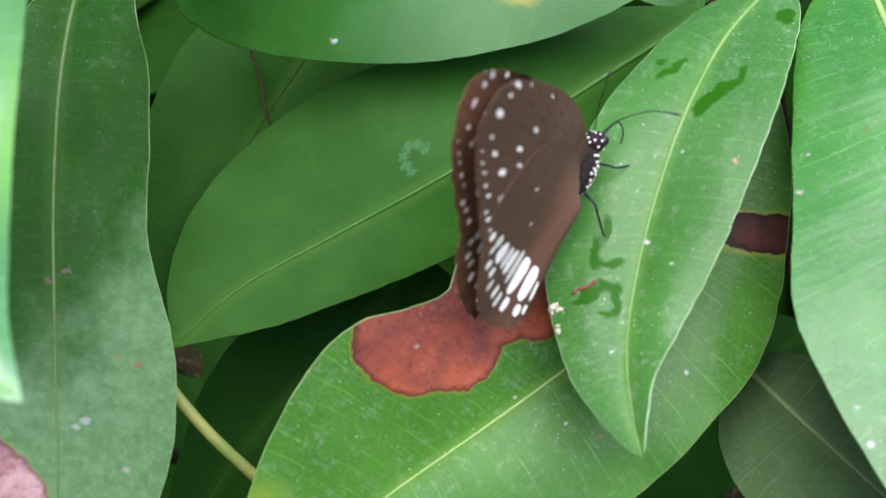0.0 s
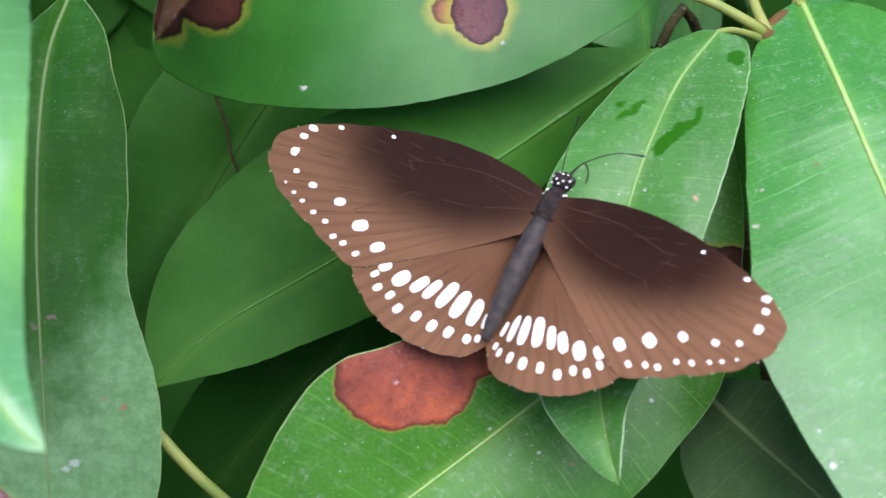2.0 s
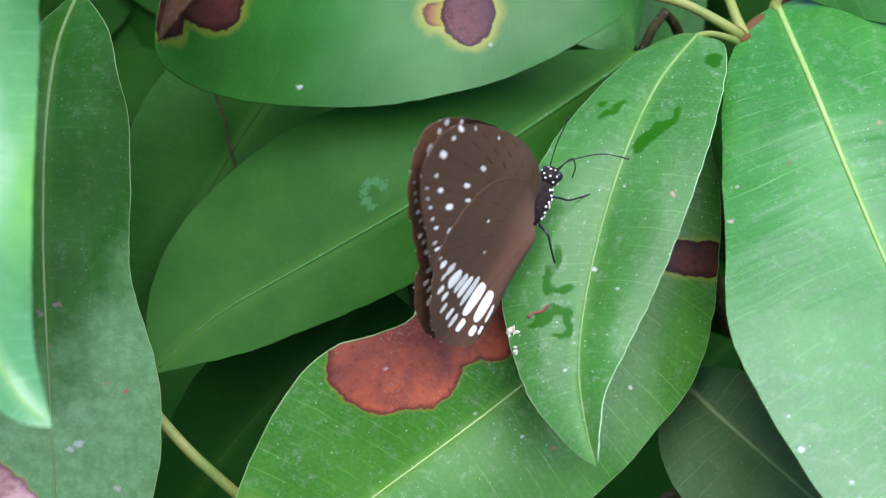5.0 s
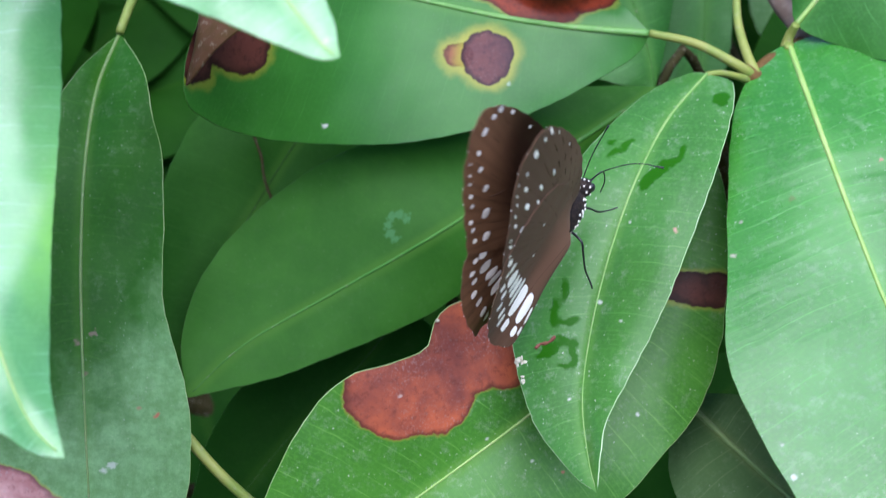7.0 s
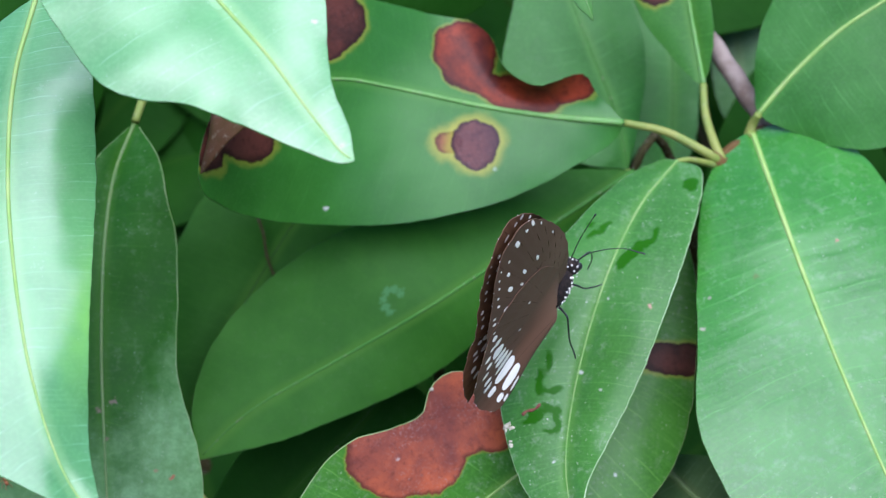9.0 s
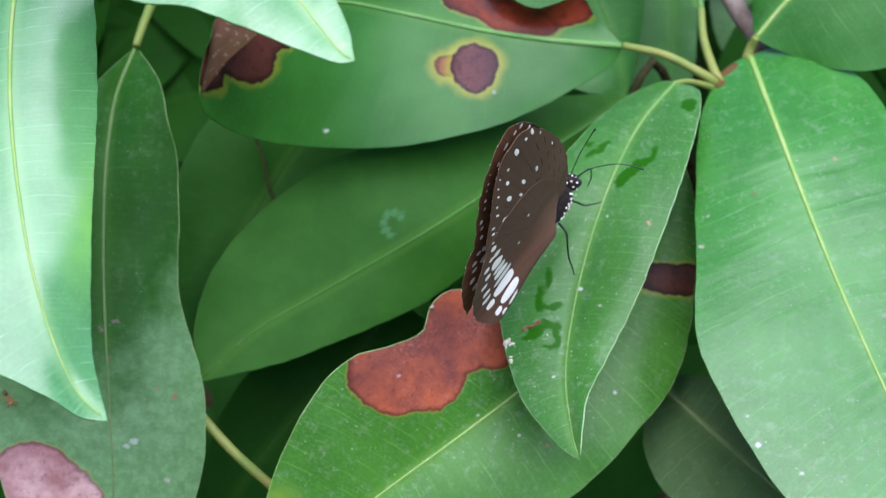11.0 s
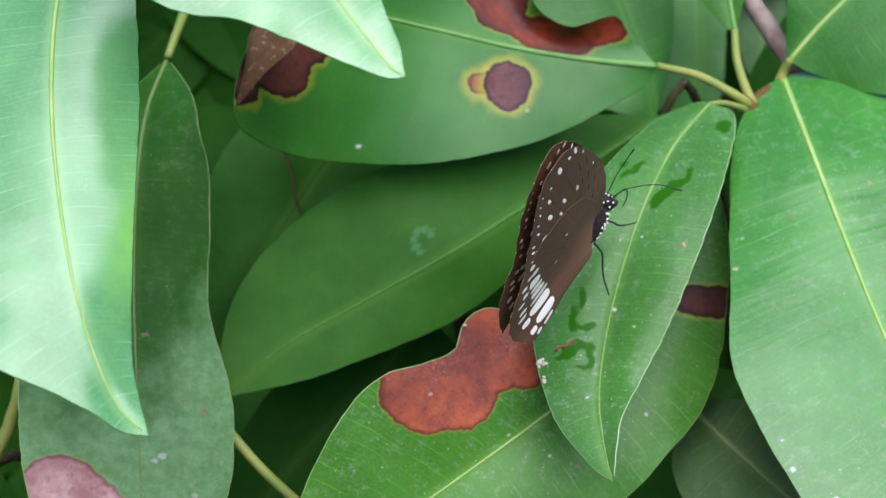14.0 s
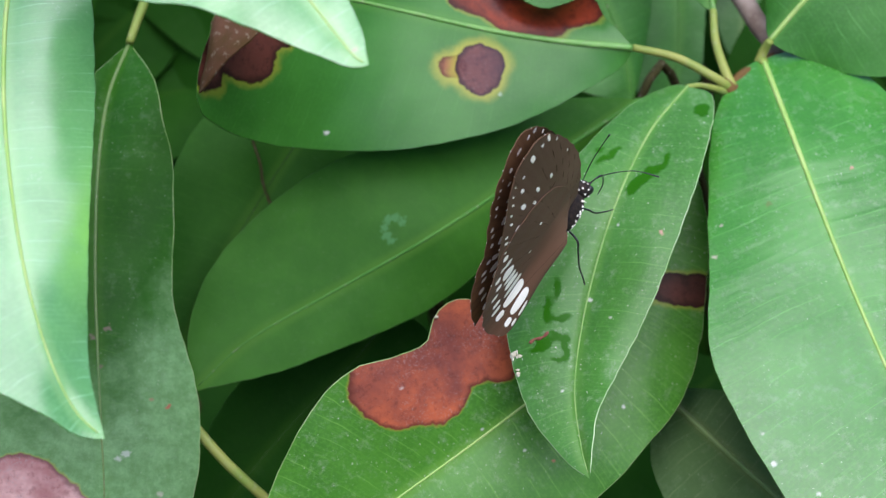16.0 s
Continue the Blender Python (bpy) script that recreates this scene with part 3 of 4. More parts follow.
leaf("B", "green leaf with a large withered rust-red blot on its bitten edge",
     leaf_material("leaf_blotched", (0.055, 0.205, 0.018), 1.0, gloss=0.3, spec=0.3, seed=0.3, vein=1.1, quilt=1.5,
                   brown=[(at("B", (-7.5, -25.5, 9.0, 6.9, 0), (-2, -25, 8, 7.2, 0), (4, -18, 8.5, 7, 0), (9.5, -15.5, 6, 8, 0), (11, -20, 4.5, 4.5, 0),
                              (12.1, -11.4, 5, 4, 0), (5.9, -9.4, 5, 4, 0), (1.4, -10.2, 4, 4, 0), (-1.8, -14.5, 4, 4, 0), (-5.5, -17.9, 4.5, 4, 0), (-10.0, -19.8, 4.5, 4, 0), (-13.1, -22.1, 3.2, 4.2, 0)), RUST, 0.0004),
                          (at("B", (48, -7.2, 12, 3.3, -6)), UMBER, 0.0012)],
                   yellow=[at("B", (-30, -51, 4, 4, 0))], yellow_tone=(0.2, 0.31, 0.03),
                   spots=spot_at("B", (21.2, -38.9, 0.6, RED_DIRT), (34.8, -29.2, 0.6, WHITE_DIRT), (-6.9, -25, 0.5, (0.55, 0.42, 0.36)), (16, -37, 0.5, WHITE_DIRT), (8, -33, 0.4, WHITE_DIRT))), RIB, 0.035, 0.4, 0.4, MARGIN)
spotted = leaf("A", "green leaf with a round purple-brown spot and a curled rusty edge",
     leaf_material("leaf_spotted", (0.036, 0.175, 0.018), 0.1, gloss=0.26, seed=4.0, vein=0.35, spec=0.34, grainy=0.4,
                   brown=[(at("A", (2.6, 36.4, 2.9, 2.7, 0)), ((0.3, 0.11, 0.05), (0.22, 0.08, 0.04), 0.1), 0.0022), (at("A", (8.0, 36.0, 5.1, 5.0, 0)), PLUM, 0.0024),
                          (at("A", (6, 55, 6.5, 7.5, 20), (15, 46.8, 10, 3.2, -18), (26.5, 47.5, 7, 3.4, 10)), SCARLET, 0.0006),
                          (at("A", (-37.5, 39, 6, 8, 35), (-35, 46, 9, 10, 0), (-42.5, 33, 2.5, 4, 0), (-25, 60, 11, 8.5, 15)), UMBER, 0.0012)],
                   spots=spot_at("A", (-22, 23, 0.85, WHITE_DIRT), (12, 31, 0.6, (0.3, 0.4, 0.28)))), RIB_DIM, 0.03, 0.4, 0.7, reach=0.86)
FLAP = dict(mid=[(-44, 28.7, 22), (-42.2, 32, 23.5), (-40.6, 36, 24), (-39, 40, 22.5), (-36.6, 45, 20)],
            left=[(-43.9, 30.4, 21), (-43.0, 33.6, 20), (-42.4, 38.5, 19), (-41.6, 43.6, 17)],
            right=[(-42.2, 30.3, 23.5), (-39.4, 33.6, 25), (-36.2, 36.4, 25.5), (-32.6, 39.6, 24.5), (-31.5, 43, 22)])
part("withered_flap", blade_mesh(FLAP, 0.12, 0.5, 5.0, 40, 6, base=Vector(LEAVES["A"]["mid"][0]))[0],
     stem_material("withered_leaf", (0.06, 0.036, 0.01), (0.1, 0.048, 0.026), 0.7, 500.0, 0.08), spotted, "dry curled olive-brown flap of dead leaf")
# M's own green is also darkened towards the shade it lies in
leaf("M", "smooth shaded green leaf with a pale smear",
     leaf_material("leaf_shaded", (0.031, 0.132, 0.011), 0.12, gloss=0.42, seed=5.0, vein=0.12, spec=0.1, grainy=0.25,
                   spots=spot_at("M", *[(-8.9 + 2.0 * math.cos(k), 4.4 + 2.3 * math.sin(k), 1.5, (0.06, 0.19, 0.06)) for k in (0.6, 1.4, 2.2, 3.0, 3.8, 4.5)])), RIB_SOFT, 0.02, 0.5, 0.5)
leaf("L", "long dusty green leaf with a bleached purple-brown scar",
     leaf_material("leaf_dusty", (0.019, 0.105, 0.005), 0.4, gloss=0.4, seed=6.0, pale=0.85, pale_from=0.086, skew=1.2, spec=0.14, vein=0.6, grainy=0.6,
                   brown=[(at("L", (-75, -47, 10, 10.5, 10), (-67.5, -49.5, 5.5, 7.0, 0)), ASHY, 0.0004)],
                   spots=spot_at("L", (-50, -28.9, 0.8, RED_DIRT), (-53, -27.5, 0.6, (0.3, 0.16, 0.1)), (-57, -37.2, 1.3, (0.4, 0.44, 0.36)), (-58.5, -38, 0.9, (0.4, 0.44, 0.36)), (-51.1, -44.7, 0.7, (0.4, 0.38, 0.3)),
                                 (-63.9, -16, 1.0, (0.2, 0.15, 0.11)), (-61.4, -14.6, 1.1, (0.2, 0.15, 0.11)), (-62.3, -21.4, 0.6, (0.16, 0.12, 0.08)))), RIB_DULL, 0.06, 0.7, 0.42, MARGIN)
# N2 and N1: gloss, plus a base green paled to carry sky sheen
leaf("N2", "pale shining green leaf hanging close to the camera",
     leaf_material("leaf_shining", (0.105, 0.33, 0.1), 0.14, gloss=0.18, spec=1.0, vein=0.8, seed=7.0, grainy=0.5, yellow=[at("N2", (-54.4, 1.5, 1.0, 4.2, 0))], yellow_tone=(0.2, 0.5, 0.06)), RIB, 0.04, 0.4, 0.5)
leaf("N1", "pale shining green leaf tip hanging from above",
     leaf_material("leaf_shining_tip", (0.13, 0.37, 0.12), 0.14, gloss=0.18, spec=1.0, vein=0.5, seed=8.0, grainy=0.5, spots=spot_at("N1", (-17.2, 48.2, 0.7, (0.45, 0.35, 0.28)), (-12.5, 28.5, 0.8, (0.3, 0.3, 0.18)))), RIB, 0.06, 0.4, 0.5)
PLAIN = leaf_material("leaf_plain", (0.036, 0.17, 0.02), 0.25, gloss=0.38, seed=9.0)
# DIM is the leaf green darkened: the shade of the depth is in its colour
DIM = leaf_material("leaf_deep_shade", (0.013, 0.068, 0.005), 0.06, gloss=0.5, seed=10.0, spec=0.04, vein=0.2, grainy=0.4)
leaf("UR", "green leaf with straight side veins on the branch", PLAIN, RIB, 0.06, 0.4, 0.55)
leaf("S", "young green leaf with a small brown scar",
     leaf_material("leaf_scarred", (0.04, 0.175, 0.016), 0.15, brown=[(at("S", (46, 68.5, 3.2, 2.6, 0)), UMBER, 0.0012)], seed=11.0), RIB_DIM, 0.06, 0.4, 0.6)
leaf("H", "small green leaf tip dangling from above", PLAIN, RIB_DIM, 0.05, 0.3, 0.4)
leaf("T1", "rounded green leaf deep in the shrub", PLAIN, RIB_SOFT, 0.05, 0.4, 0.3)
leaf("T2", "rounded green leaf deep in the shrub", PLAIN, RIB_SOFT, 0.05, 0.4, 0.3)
leaf("T3", "pale green leaf far back in the shrub", leaf_material("leaf_pale", (0.1, 0.24, 0.08), 0.2, seed=12.0), RIB_DIM, 0.05, 0.4, 0.3)
leaf("LR", "dull green leaf with a grey bloom, low in the shrub", leaf_material("leaf_dull", (0.05, 0.11, 0.026), 0.3, gloss=0.5, seed=13.0, pale=0.1, spec=0.12, grainy=0.4), RIB_DULL, 0.06, 0.8, 0.7)
# K and J lie behind the rest; their shade is put into the green
leaf("K", "green leaf behind others, darkened in colour for its shade", leaf_material("leaf_shade", (0.027, 0.12, 0.011), 0.06, gloss=0.42, seed=14.0, vein=0.3, spec=0.06, grainy=0.4), RIB_SHADE, 0.06, 0.6, 0.2)
leaf("J", "green leaf behind others, darkened in colour for its shade", DIM, RIB_SHADE, 0.06, 0.6, 0.15)

# ---- the branch: a woody stem up from the ground, with a twig to each leaf ----
branch = new("branch")
branch.matrix_world = FRAME
tagged(branch, "grey-brown woody branch that bears the leaves", "branch")


def twig(points, r0, r1, name="twig", material=BARK_DARK):
    line = spline(points, 30)[0]
    bm = bmesh.new()
    tube(bm, [Vector(p) / 1000 + Vector((noise.noise(Vector(p) * 0.2), noise.noise(Vector(p) * 0.2 + Vector((7, 0, 0))), 0)) * 0.0005 for p in line], [(r0 + (r1 - r0) * k / 29) / 1000 * (1 + 0.12 * noise.noise(Vector(p) * 0.3)) for k, p in enumerate(line)], 12)
    part(name, bm, material, branch)


for key, name in (("twig", "limb"), ("twig2", "node"), ("edge", "twig"), ("K2", "twig")):
    pts, r0, r1 = STEMS[key]
    twig(pts, r0, r1, name, {"edge": PETIOLE, "K2": OLD, "twig2": NODE}.get(key, BARK))
twig([(56.2, 33.4, -10), (58.2, 32.2, -10.5), (60.6, 31.6, -13), (62, 33.5, -17)], 1.7, 2.0, "node", NODE)
limb = Vector(STEMS["twig"][0][-1])
down = FRAME.inverted() @ Vector((0.12, 0.55, -0.03)) * 1000
crown = Vector((40, 120, -150))
twig([limb, limb + Vector((6, -30, -20)), Vector((90, -60, -110)), (crown + down) / 2 + Vector((30, -200, -60)), down], 2.4, 14, "trunk")
twig([Vector((90, -60, -110)), Vector((60, 40, -140)), crown, Vector((0, 190, -60)), Vector((-20, 205, 20))], 6, 3, "limb")
twig([Vector((90, -60, -110)), Vector((10, -70, -120)), Vector((-60, -40, -110)), Vector((-120, 20, -90))], 5, 2.5, "limb")
HANG = {"M": (90, -60, -110), "B": (90, -60, -110), "T2": (90, -60, -110), "T3": (40, 120, -150), "LR": (90, -60, -110), "K": (10, -70, -120), "J": (10, -70, -120),
        "N1": (-20, 205, 20), "N2": (-20, 205, 20), "H": (-20, 205, 20)}
for key, place in HANG.items():
    b, c = Vector(LEAVES[key]["mid"][0]), Vector(LEAVES[key]["mid"][1])
    out = b + (b - c).normalized() * 10 - Vector((0, 0, 6))
    twig([b, out, (out + Vector(place)) / 2 - Vector((0, 0, 12 if key[0] not in "NH" else -5)), Vector(place)], 0.9, 2.0)
for pts in (STEMS["L"], STEMS["J"], STEMS["T1"], STEMS["edge"], STEMS["K2"]):
    a = Vector(pts[0][-1] if pts in (STEMS["J"], STEMS["K2"]) else pts[0][0])
    twig([a, a + Vector((4, 8, -25)), (a + Vector((10, -70, -120))) / 2 - Vector((0, 0, 30)), Vector((10, -70, -120))], 1.1, 2.2)

# ---- deep foliage behind: many more leaves of the same kind, shade put into their green ----
random.seed(7)
form = dict(mid=[(0, 0, 0), (0, -20, 3), (0, -45, 4), (0, -70, 0), (0, -92, -6)], left=[(-11, -8, 0), (-20, -30, 1), (-20, -55, 0), (-10, -80, -4)], right=[(11, -8, 0), (20, -30, 1), (20, -55, 0), (10, -80, -4)])
bm, _, _ = blade_mesh(form, 0.06, 0.8, 3.0, 18, 3)
one = bpy.data.meshes.new("one")
bm.to_mesh(one)
bm.free()
total = bmesh.new()
uv = total.loops.layers.uv.new("flat")
for k in range(300):
    deep = -70 - 140 * random.random() ** 0.8
    at_x, at_y = random.uniform(-190, 200), random.uniform(-170, 210)
    if k % 5 == 0:
        at_x, at_y, deep = random.uniform(-85, -15), random.uniform(30, 110), random.uniform(-190, -120)
    m = Matrix.Translation(Vector((at_x, at_y, deep)) / 1000) @ Euler((random.uniform(-0.5, 0.5), random.uniform(-0.6, 0.6), random.uniform(-1.3, 1.3))).to_matrix().to_4x4() @ Matrix.Scale(random.uniform(0.7, 1.15), 4)
    piece = one.copy()
    piece.transform(m)
    total.from_mesh(piece)
    bpy.data.meshes.remove(piece)
bpy.data.meshes.remove(one)
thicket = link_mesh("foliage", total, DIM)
thicket.matrix_world = FRAME
tagged(thicket, "dense leaves in the depth of the shrub, green darkened for shade", "foliage", kind="stuff")

# ---- an added ring of dark green, out of view, holds back the low sky ----
n = Nodes("hedge")
SKY_SCREEN = n.finish(n.mix(n.step(n.noise(9.0, 6, rough=0.7), 0.4, 0.65), (0.018, 0.045, 0.012), (0.05, 0.12, 0.03)), 0.7, n.noise(14.0, 5), 0.8, 0.05)
bm = bmesh.new()
bmesh.ops.create_grid(bm, x_segments=160, y_segments=24, size=1)
for v in bm.verts:
    turn, high = math.pi * (v.co.x + 1), 1.35 * (v.co.y + 1)
    out = 4.2 + 0.5 * noise.noise(Vector((math.cos(turn) * 4, math.sin(turn) * 4, high * 1.5))) + 0.15 * high
    v.co = Vector((out * math.cos(turn), out * math.sin(turn), high * (1 + 0.12 * noise.noise(Vector((math.cos(turn) * 3, math.sin(turn) * 3, 5.0)))) - 0.05))
bmesh.ops.remove_doubles(bm, verts=bm.verts, dist=0.0001)
backdrop = link_mesh("backdrop", bm, SKY_SCREEN)
tagged(backdrop, "added dark green ring out of view that holds back the low sky", "hedge", kind="structure")

# ---- ground ----
n = Nodes("soil")
soil = n.mix(n.step(n.noise(2.0, 5), 0.35, 0.65), (0.09, 0.065, 0.04), (0.07, 0.12, 0.035))
soil = n.mix(n.step(n.noise(60.0, 4), 0.45, 0.7), soil, (0.13, 0.1, 0.07))
SOIL = n.finish(soil, 0.9, n.noise(40.0, 5), 0.6, 0.02)
bm = bmesh.new()
bmesh.ops.create_grid(bm, x_segments=40, y_segments=40, size=400)
for v in bm.verts:
    far = v.co.length
    v.co.z = 0.0 if far < 12 else 0.4 * noise.noise(v.co * 0.02) - 0.1
ground = link_mesh("ground", bm, SOIL)
tagged(ground, "bare brown soil with patches of low grass", "ground", kind="structure")

# ---- the butterfly: x ahead, y to its left, z up from its back, in millimetres ----



def wing_skin(name, inner, mid, outer, streak, sheen, start=0.4):
    """Scaly wing membrane: colour runs from the root to the margin, with streaks along the veins."""
    n = Nodes(name)
    uv = n.node("ShaderNodeUVMap")
    uv.uv_map = "flat"
    split = n.node("ShaderNodeSeparateXYZ")
    n.link(uv.outputs[0], split.inputs[0])
    reach, turn = split.outputs["X"], split.outputs["Y"]
    wob = n.math("ADD", reach, n.math("MULTIPLY", n.math("SUBTRACT", n.noise(140.0, 3), 0.5), 0.14))
    col = n.mix(n.step(wob, 0.05, 0.4), inner, mid)
    col = n.mix(n.step(wob, start, start + 0.55), col, outer)
    ray = n.math("ABSOLUTE", n.math("SUBTRACT", n.math("FRACT", n.math("MULTIPLY", turn, 34.0)), 0.5))
    col = n.mix(n.math("MULTIPLY", n.math("SUBTRACT", 1.0, n.step(ray, 0.05, 0.3)), n.math("MULTIPLY", n.step(wob, 0.35, 0.7), 0.3)), col, streak)
    dust = n.noise(5200.0, 2)
    col = n.mix(n.math("MULTIPLY", n.step(dust, 0.45, 0.7), 0.22), col, streak)
    return n.finish(col, 0.62, dust, 0.35, 0.00005, through=tuple(v * 1.3 for v in outer), amount=0.08, spec=0.06, sheen=sheen)


UPPER = wing_skin("wing_upper", (0.013, 0.005, 0.003), (0.018, 0.0072, 0.0042), (0.176, 0.089, 0.043), (0.07, 0.032, 0.016), 0.0, 0.44)
UPPER_HIND = wing_skin("wing_upper_hind", (0.055, 0.025, 0.012), (0.115, 0.053, 0.025), (0.176, 0.089, 0.043), (0.07, 0.033, 0.017), 0.0)
UNDER = wing_skin("wing_under", (0.165, 0.09, 0.054), (0.125, 0.066, 0.038), (0.104, 0.054, 0.031), (0.13, 0.074, 0.047), 0.02)
n = Nodes("white_scales")
WHITE = n.finish(n.mix(n.noise(2600.0, 3), (0.84, 0.79, 0.68), (0.92, 0.88, 0.78)), 0.6, n.noise(5000.0, 2), 0.3, 0.00004)
n = Nodes("wing_vein")
VEIN = n.finish(n.mix(n.noise(900.0, 2), (0.045, 0.023, 0.013), (0.075, 0.038, 0.021)), 0.8, spec=0.08)
n = Nodes("wing_vein_pale")
VEIN_PALE = n.finish(n.mix(n.noise(900.0, 2), (0.05, 0.026, 0.016), (0.085, 0.046, 0.03)), 0.8, spec=0.08)
n = Nodes("body_fuzz")
FUZZ = n.finish(n.mix(n.step(n.noise(1100.0, 4, rough=0.7), 0.4, 0.65), (0.009, 0.007, 0.006), (0.028, 0.019, 0.014)), 0.85, n.noise(2600.0, 3), 0.7, 0.0002, spec=0.2, sheen=0.02)
n = Nodes("abdomen_scales")
BELLY = n.finish(n.mix(n.step(n.noise(700.0, 4), 0.35, 0.65), (0.014, 0.0105, 0.008), (0.038, 0.027, 0.02)), 0.75, n.noise(2400.0, 3), 0.5, 0.00012, sheen=0.03)
n = Nodes("chitin")
CHITIN = n.finish(n.mix(n.noise(800.0, 2), (0.008, 0.008, 0.01), (0.02, 0.019, 0.022)), 0.35, n.noise(1800.0, 2), 0.2, 0.00005)

FORE = [(5.0, 1.0), (6.6, 6.5), (7.5, 14.5), (6.9, 23.2), (4.9, 32.4), (2.6, 39.0), (0.3, 43.0), (-2.4, 44.9), (-5.6, 44.4), (-8.5, 42.2), (-10.9, 39.0), (-12.9, 35.0), (-14.8, 31.0), (-16.5, 27.3), (-17.3, 24.2), (-15.2, 20.0), (-9.0, 10.0), (-3.0, 1.5)]
HIND = [(2.4, 1.0), (2.8, 6.0), (2.4, 11.0), (0.8, 16.0), (-2.2, 21.0), (-6.4, 24.4), (-11.0, 26.0), (-14.8, 25.8), (-18.0, 24.2), (-20.6, 22.0), (-22.8, 19.2), (-24.5, 16.2), (-25.4, 13.1), (-25.9, 9.2), (-25.7, 5.4), (-24.8, 2.4), (-22.6, 0.0), (-19.0, -1.8), (-12.0, -2.0), (-5.0, -1.6)]
FORE_SPOTS = [(4.87, 26.9, 0.34, 0.26), (3.28, 35.5, 0.47, 0.34), (1.6, 39.7, 0.8, 0.5), (-0.2, 40.6, 0.65, 0.48), (-3.05, 40.7, 0.9, 0.72), (-6.03, 39.3, 0.48, 0.4), (-7.28, 35.85, 0.66, 0.48),
              (-8.25, 30.66, 0.9, 0.66), (-10.7, 26.0, 1.25, 0.9), (-13.0, 21.95, 1.15, 0.82)]
FORE_EDGE = [(-8.4, 40.2, 0.32, 0.26), (-9.5, 38.2, 0.4, 0.32), (-10.26, 36.4, 0.42, 0.33), (-11.37, 33.95, 0.55, 0.42), (-12.05, 31.56, 0.56, 0.42), (-13.9, 29.32, 0.63, 0.48), (-14.36, 27.37, 0.63, 0.48), (-15.24, 24.8, 0.63, 0.48)]
HIND_SPOTS = [(-16.5, 18.6, 1.1, 0.75), (-17.2, 15.4, 1.6, 1.05), (-16.88, 12.28, 1.75, 0.82), (-16.82, 10.14, 1.9, 0.74), (-16.69, 7.63, 2.4, 0.92), (-17.2, 5.1, 2.5, 0.95), (-17.2, 2.6, 2.3, 0.8), (-17.6, 0.7, 1.3, 0.4)]
HIND_EDGE = [(-16.9, 21.9, 0.8, 0.62), (-18.25, 19.6, 0.8, 0.55), (-20.03, 18.22, 0.88, 0.63), (-20.36, 15.86, 0.88, 0.63), (-21.8, 13.77, 0.95, 0.71), (-21.74, 10.53, 1.05, 0.72), (-22.09, 7.59, 1.2, 0.8), (-21.85, 4.86, 1.1, 0.72),
             (-21.45, 2.02, 0.88, 0.63), (-20.6, 0.6, 0.7, 0.5)]
FORE_CELL = [(-0.3, 26.4, 1.1, 0.5), (-4.0, 28.6, 0.9, 0.5), (-5.6, 25.8, 0.85, 0.45)]
HIND_CELL = [(-6.7, 15.2, 0.4, 0.22), (-10.5, 9.9, 0.3, 0.2)]
THICK = 0.05


def camber(a, r):
    """How far the wing bows up from its plane."""
    return -0.5 * math.sin(math.pi * min(max(r, 0), 48) / 48) + 0.1 * math.sin(a * 0.45 + r * 0.12) + 0.07 * math.sin(r * 1.1 + a * 0.3)


def ball(bm, at_mm, size, seg=20):
    made = bmesh.ops.create_uvsphere(bm, u_segments=seg, v_segments=max(8, seg // 2), radius=1.0)["verts"]
    for v in made:
        v.co = (Vector(at_mm) + Vector((v.co.x * size[0], v.co.y * size[1], v.co.z * size[2]))) / 1000
    return made


def soft_box(c):
    """Turns an ellipse's cosine into that of a round-cornered block."""
    return math.copysign(abs(c) ** 0.75, c)


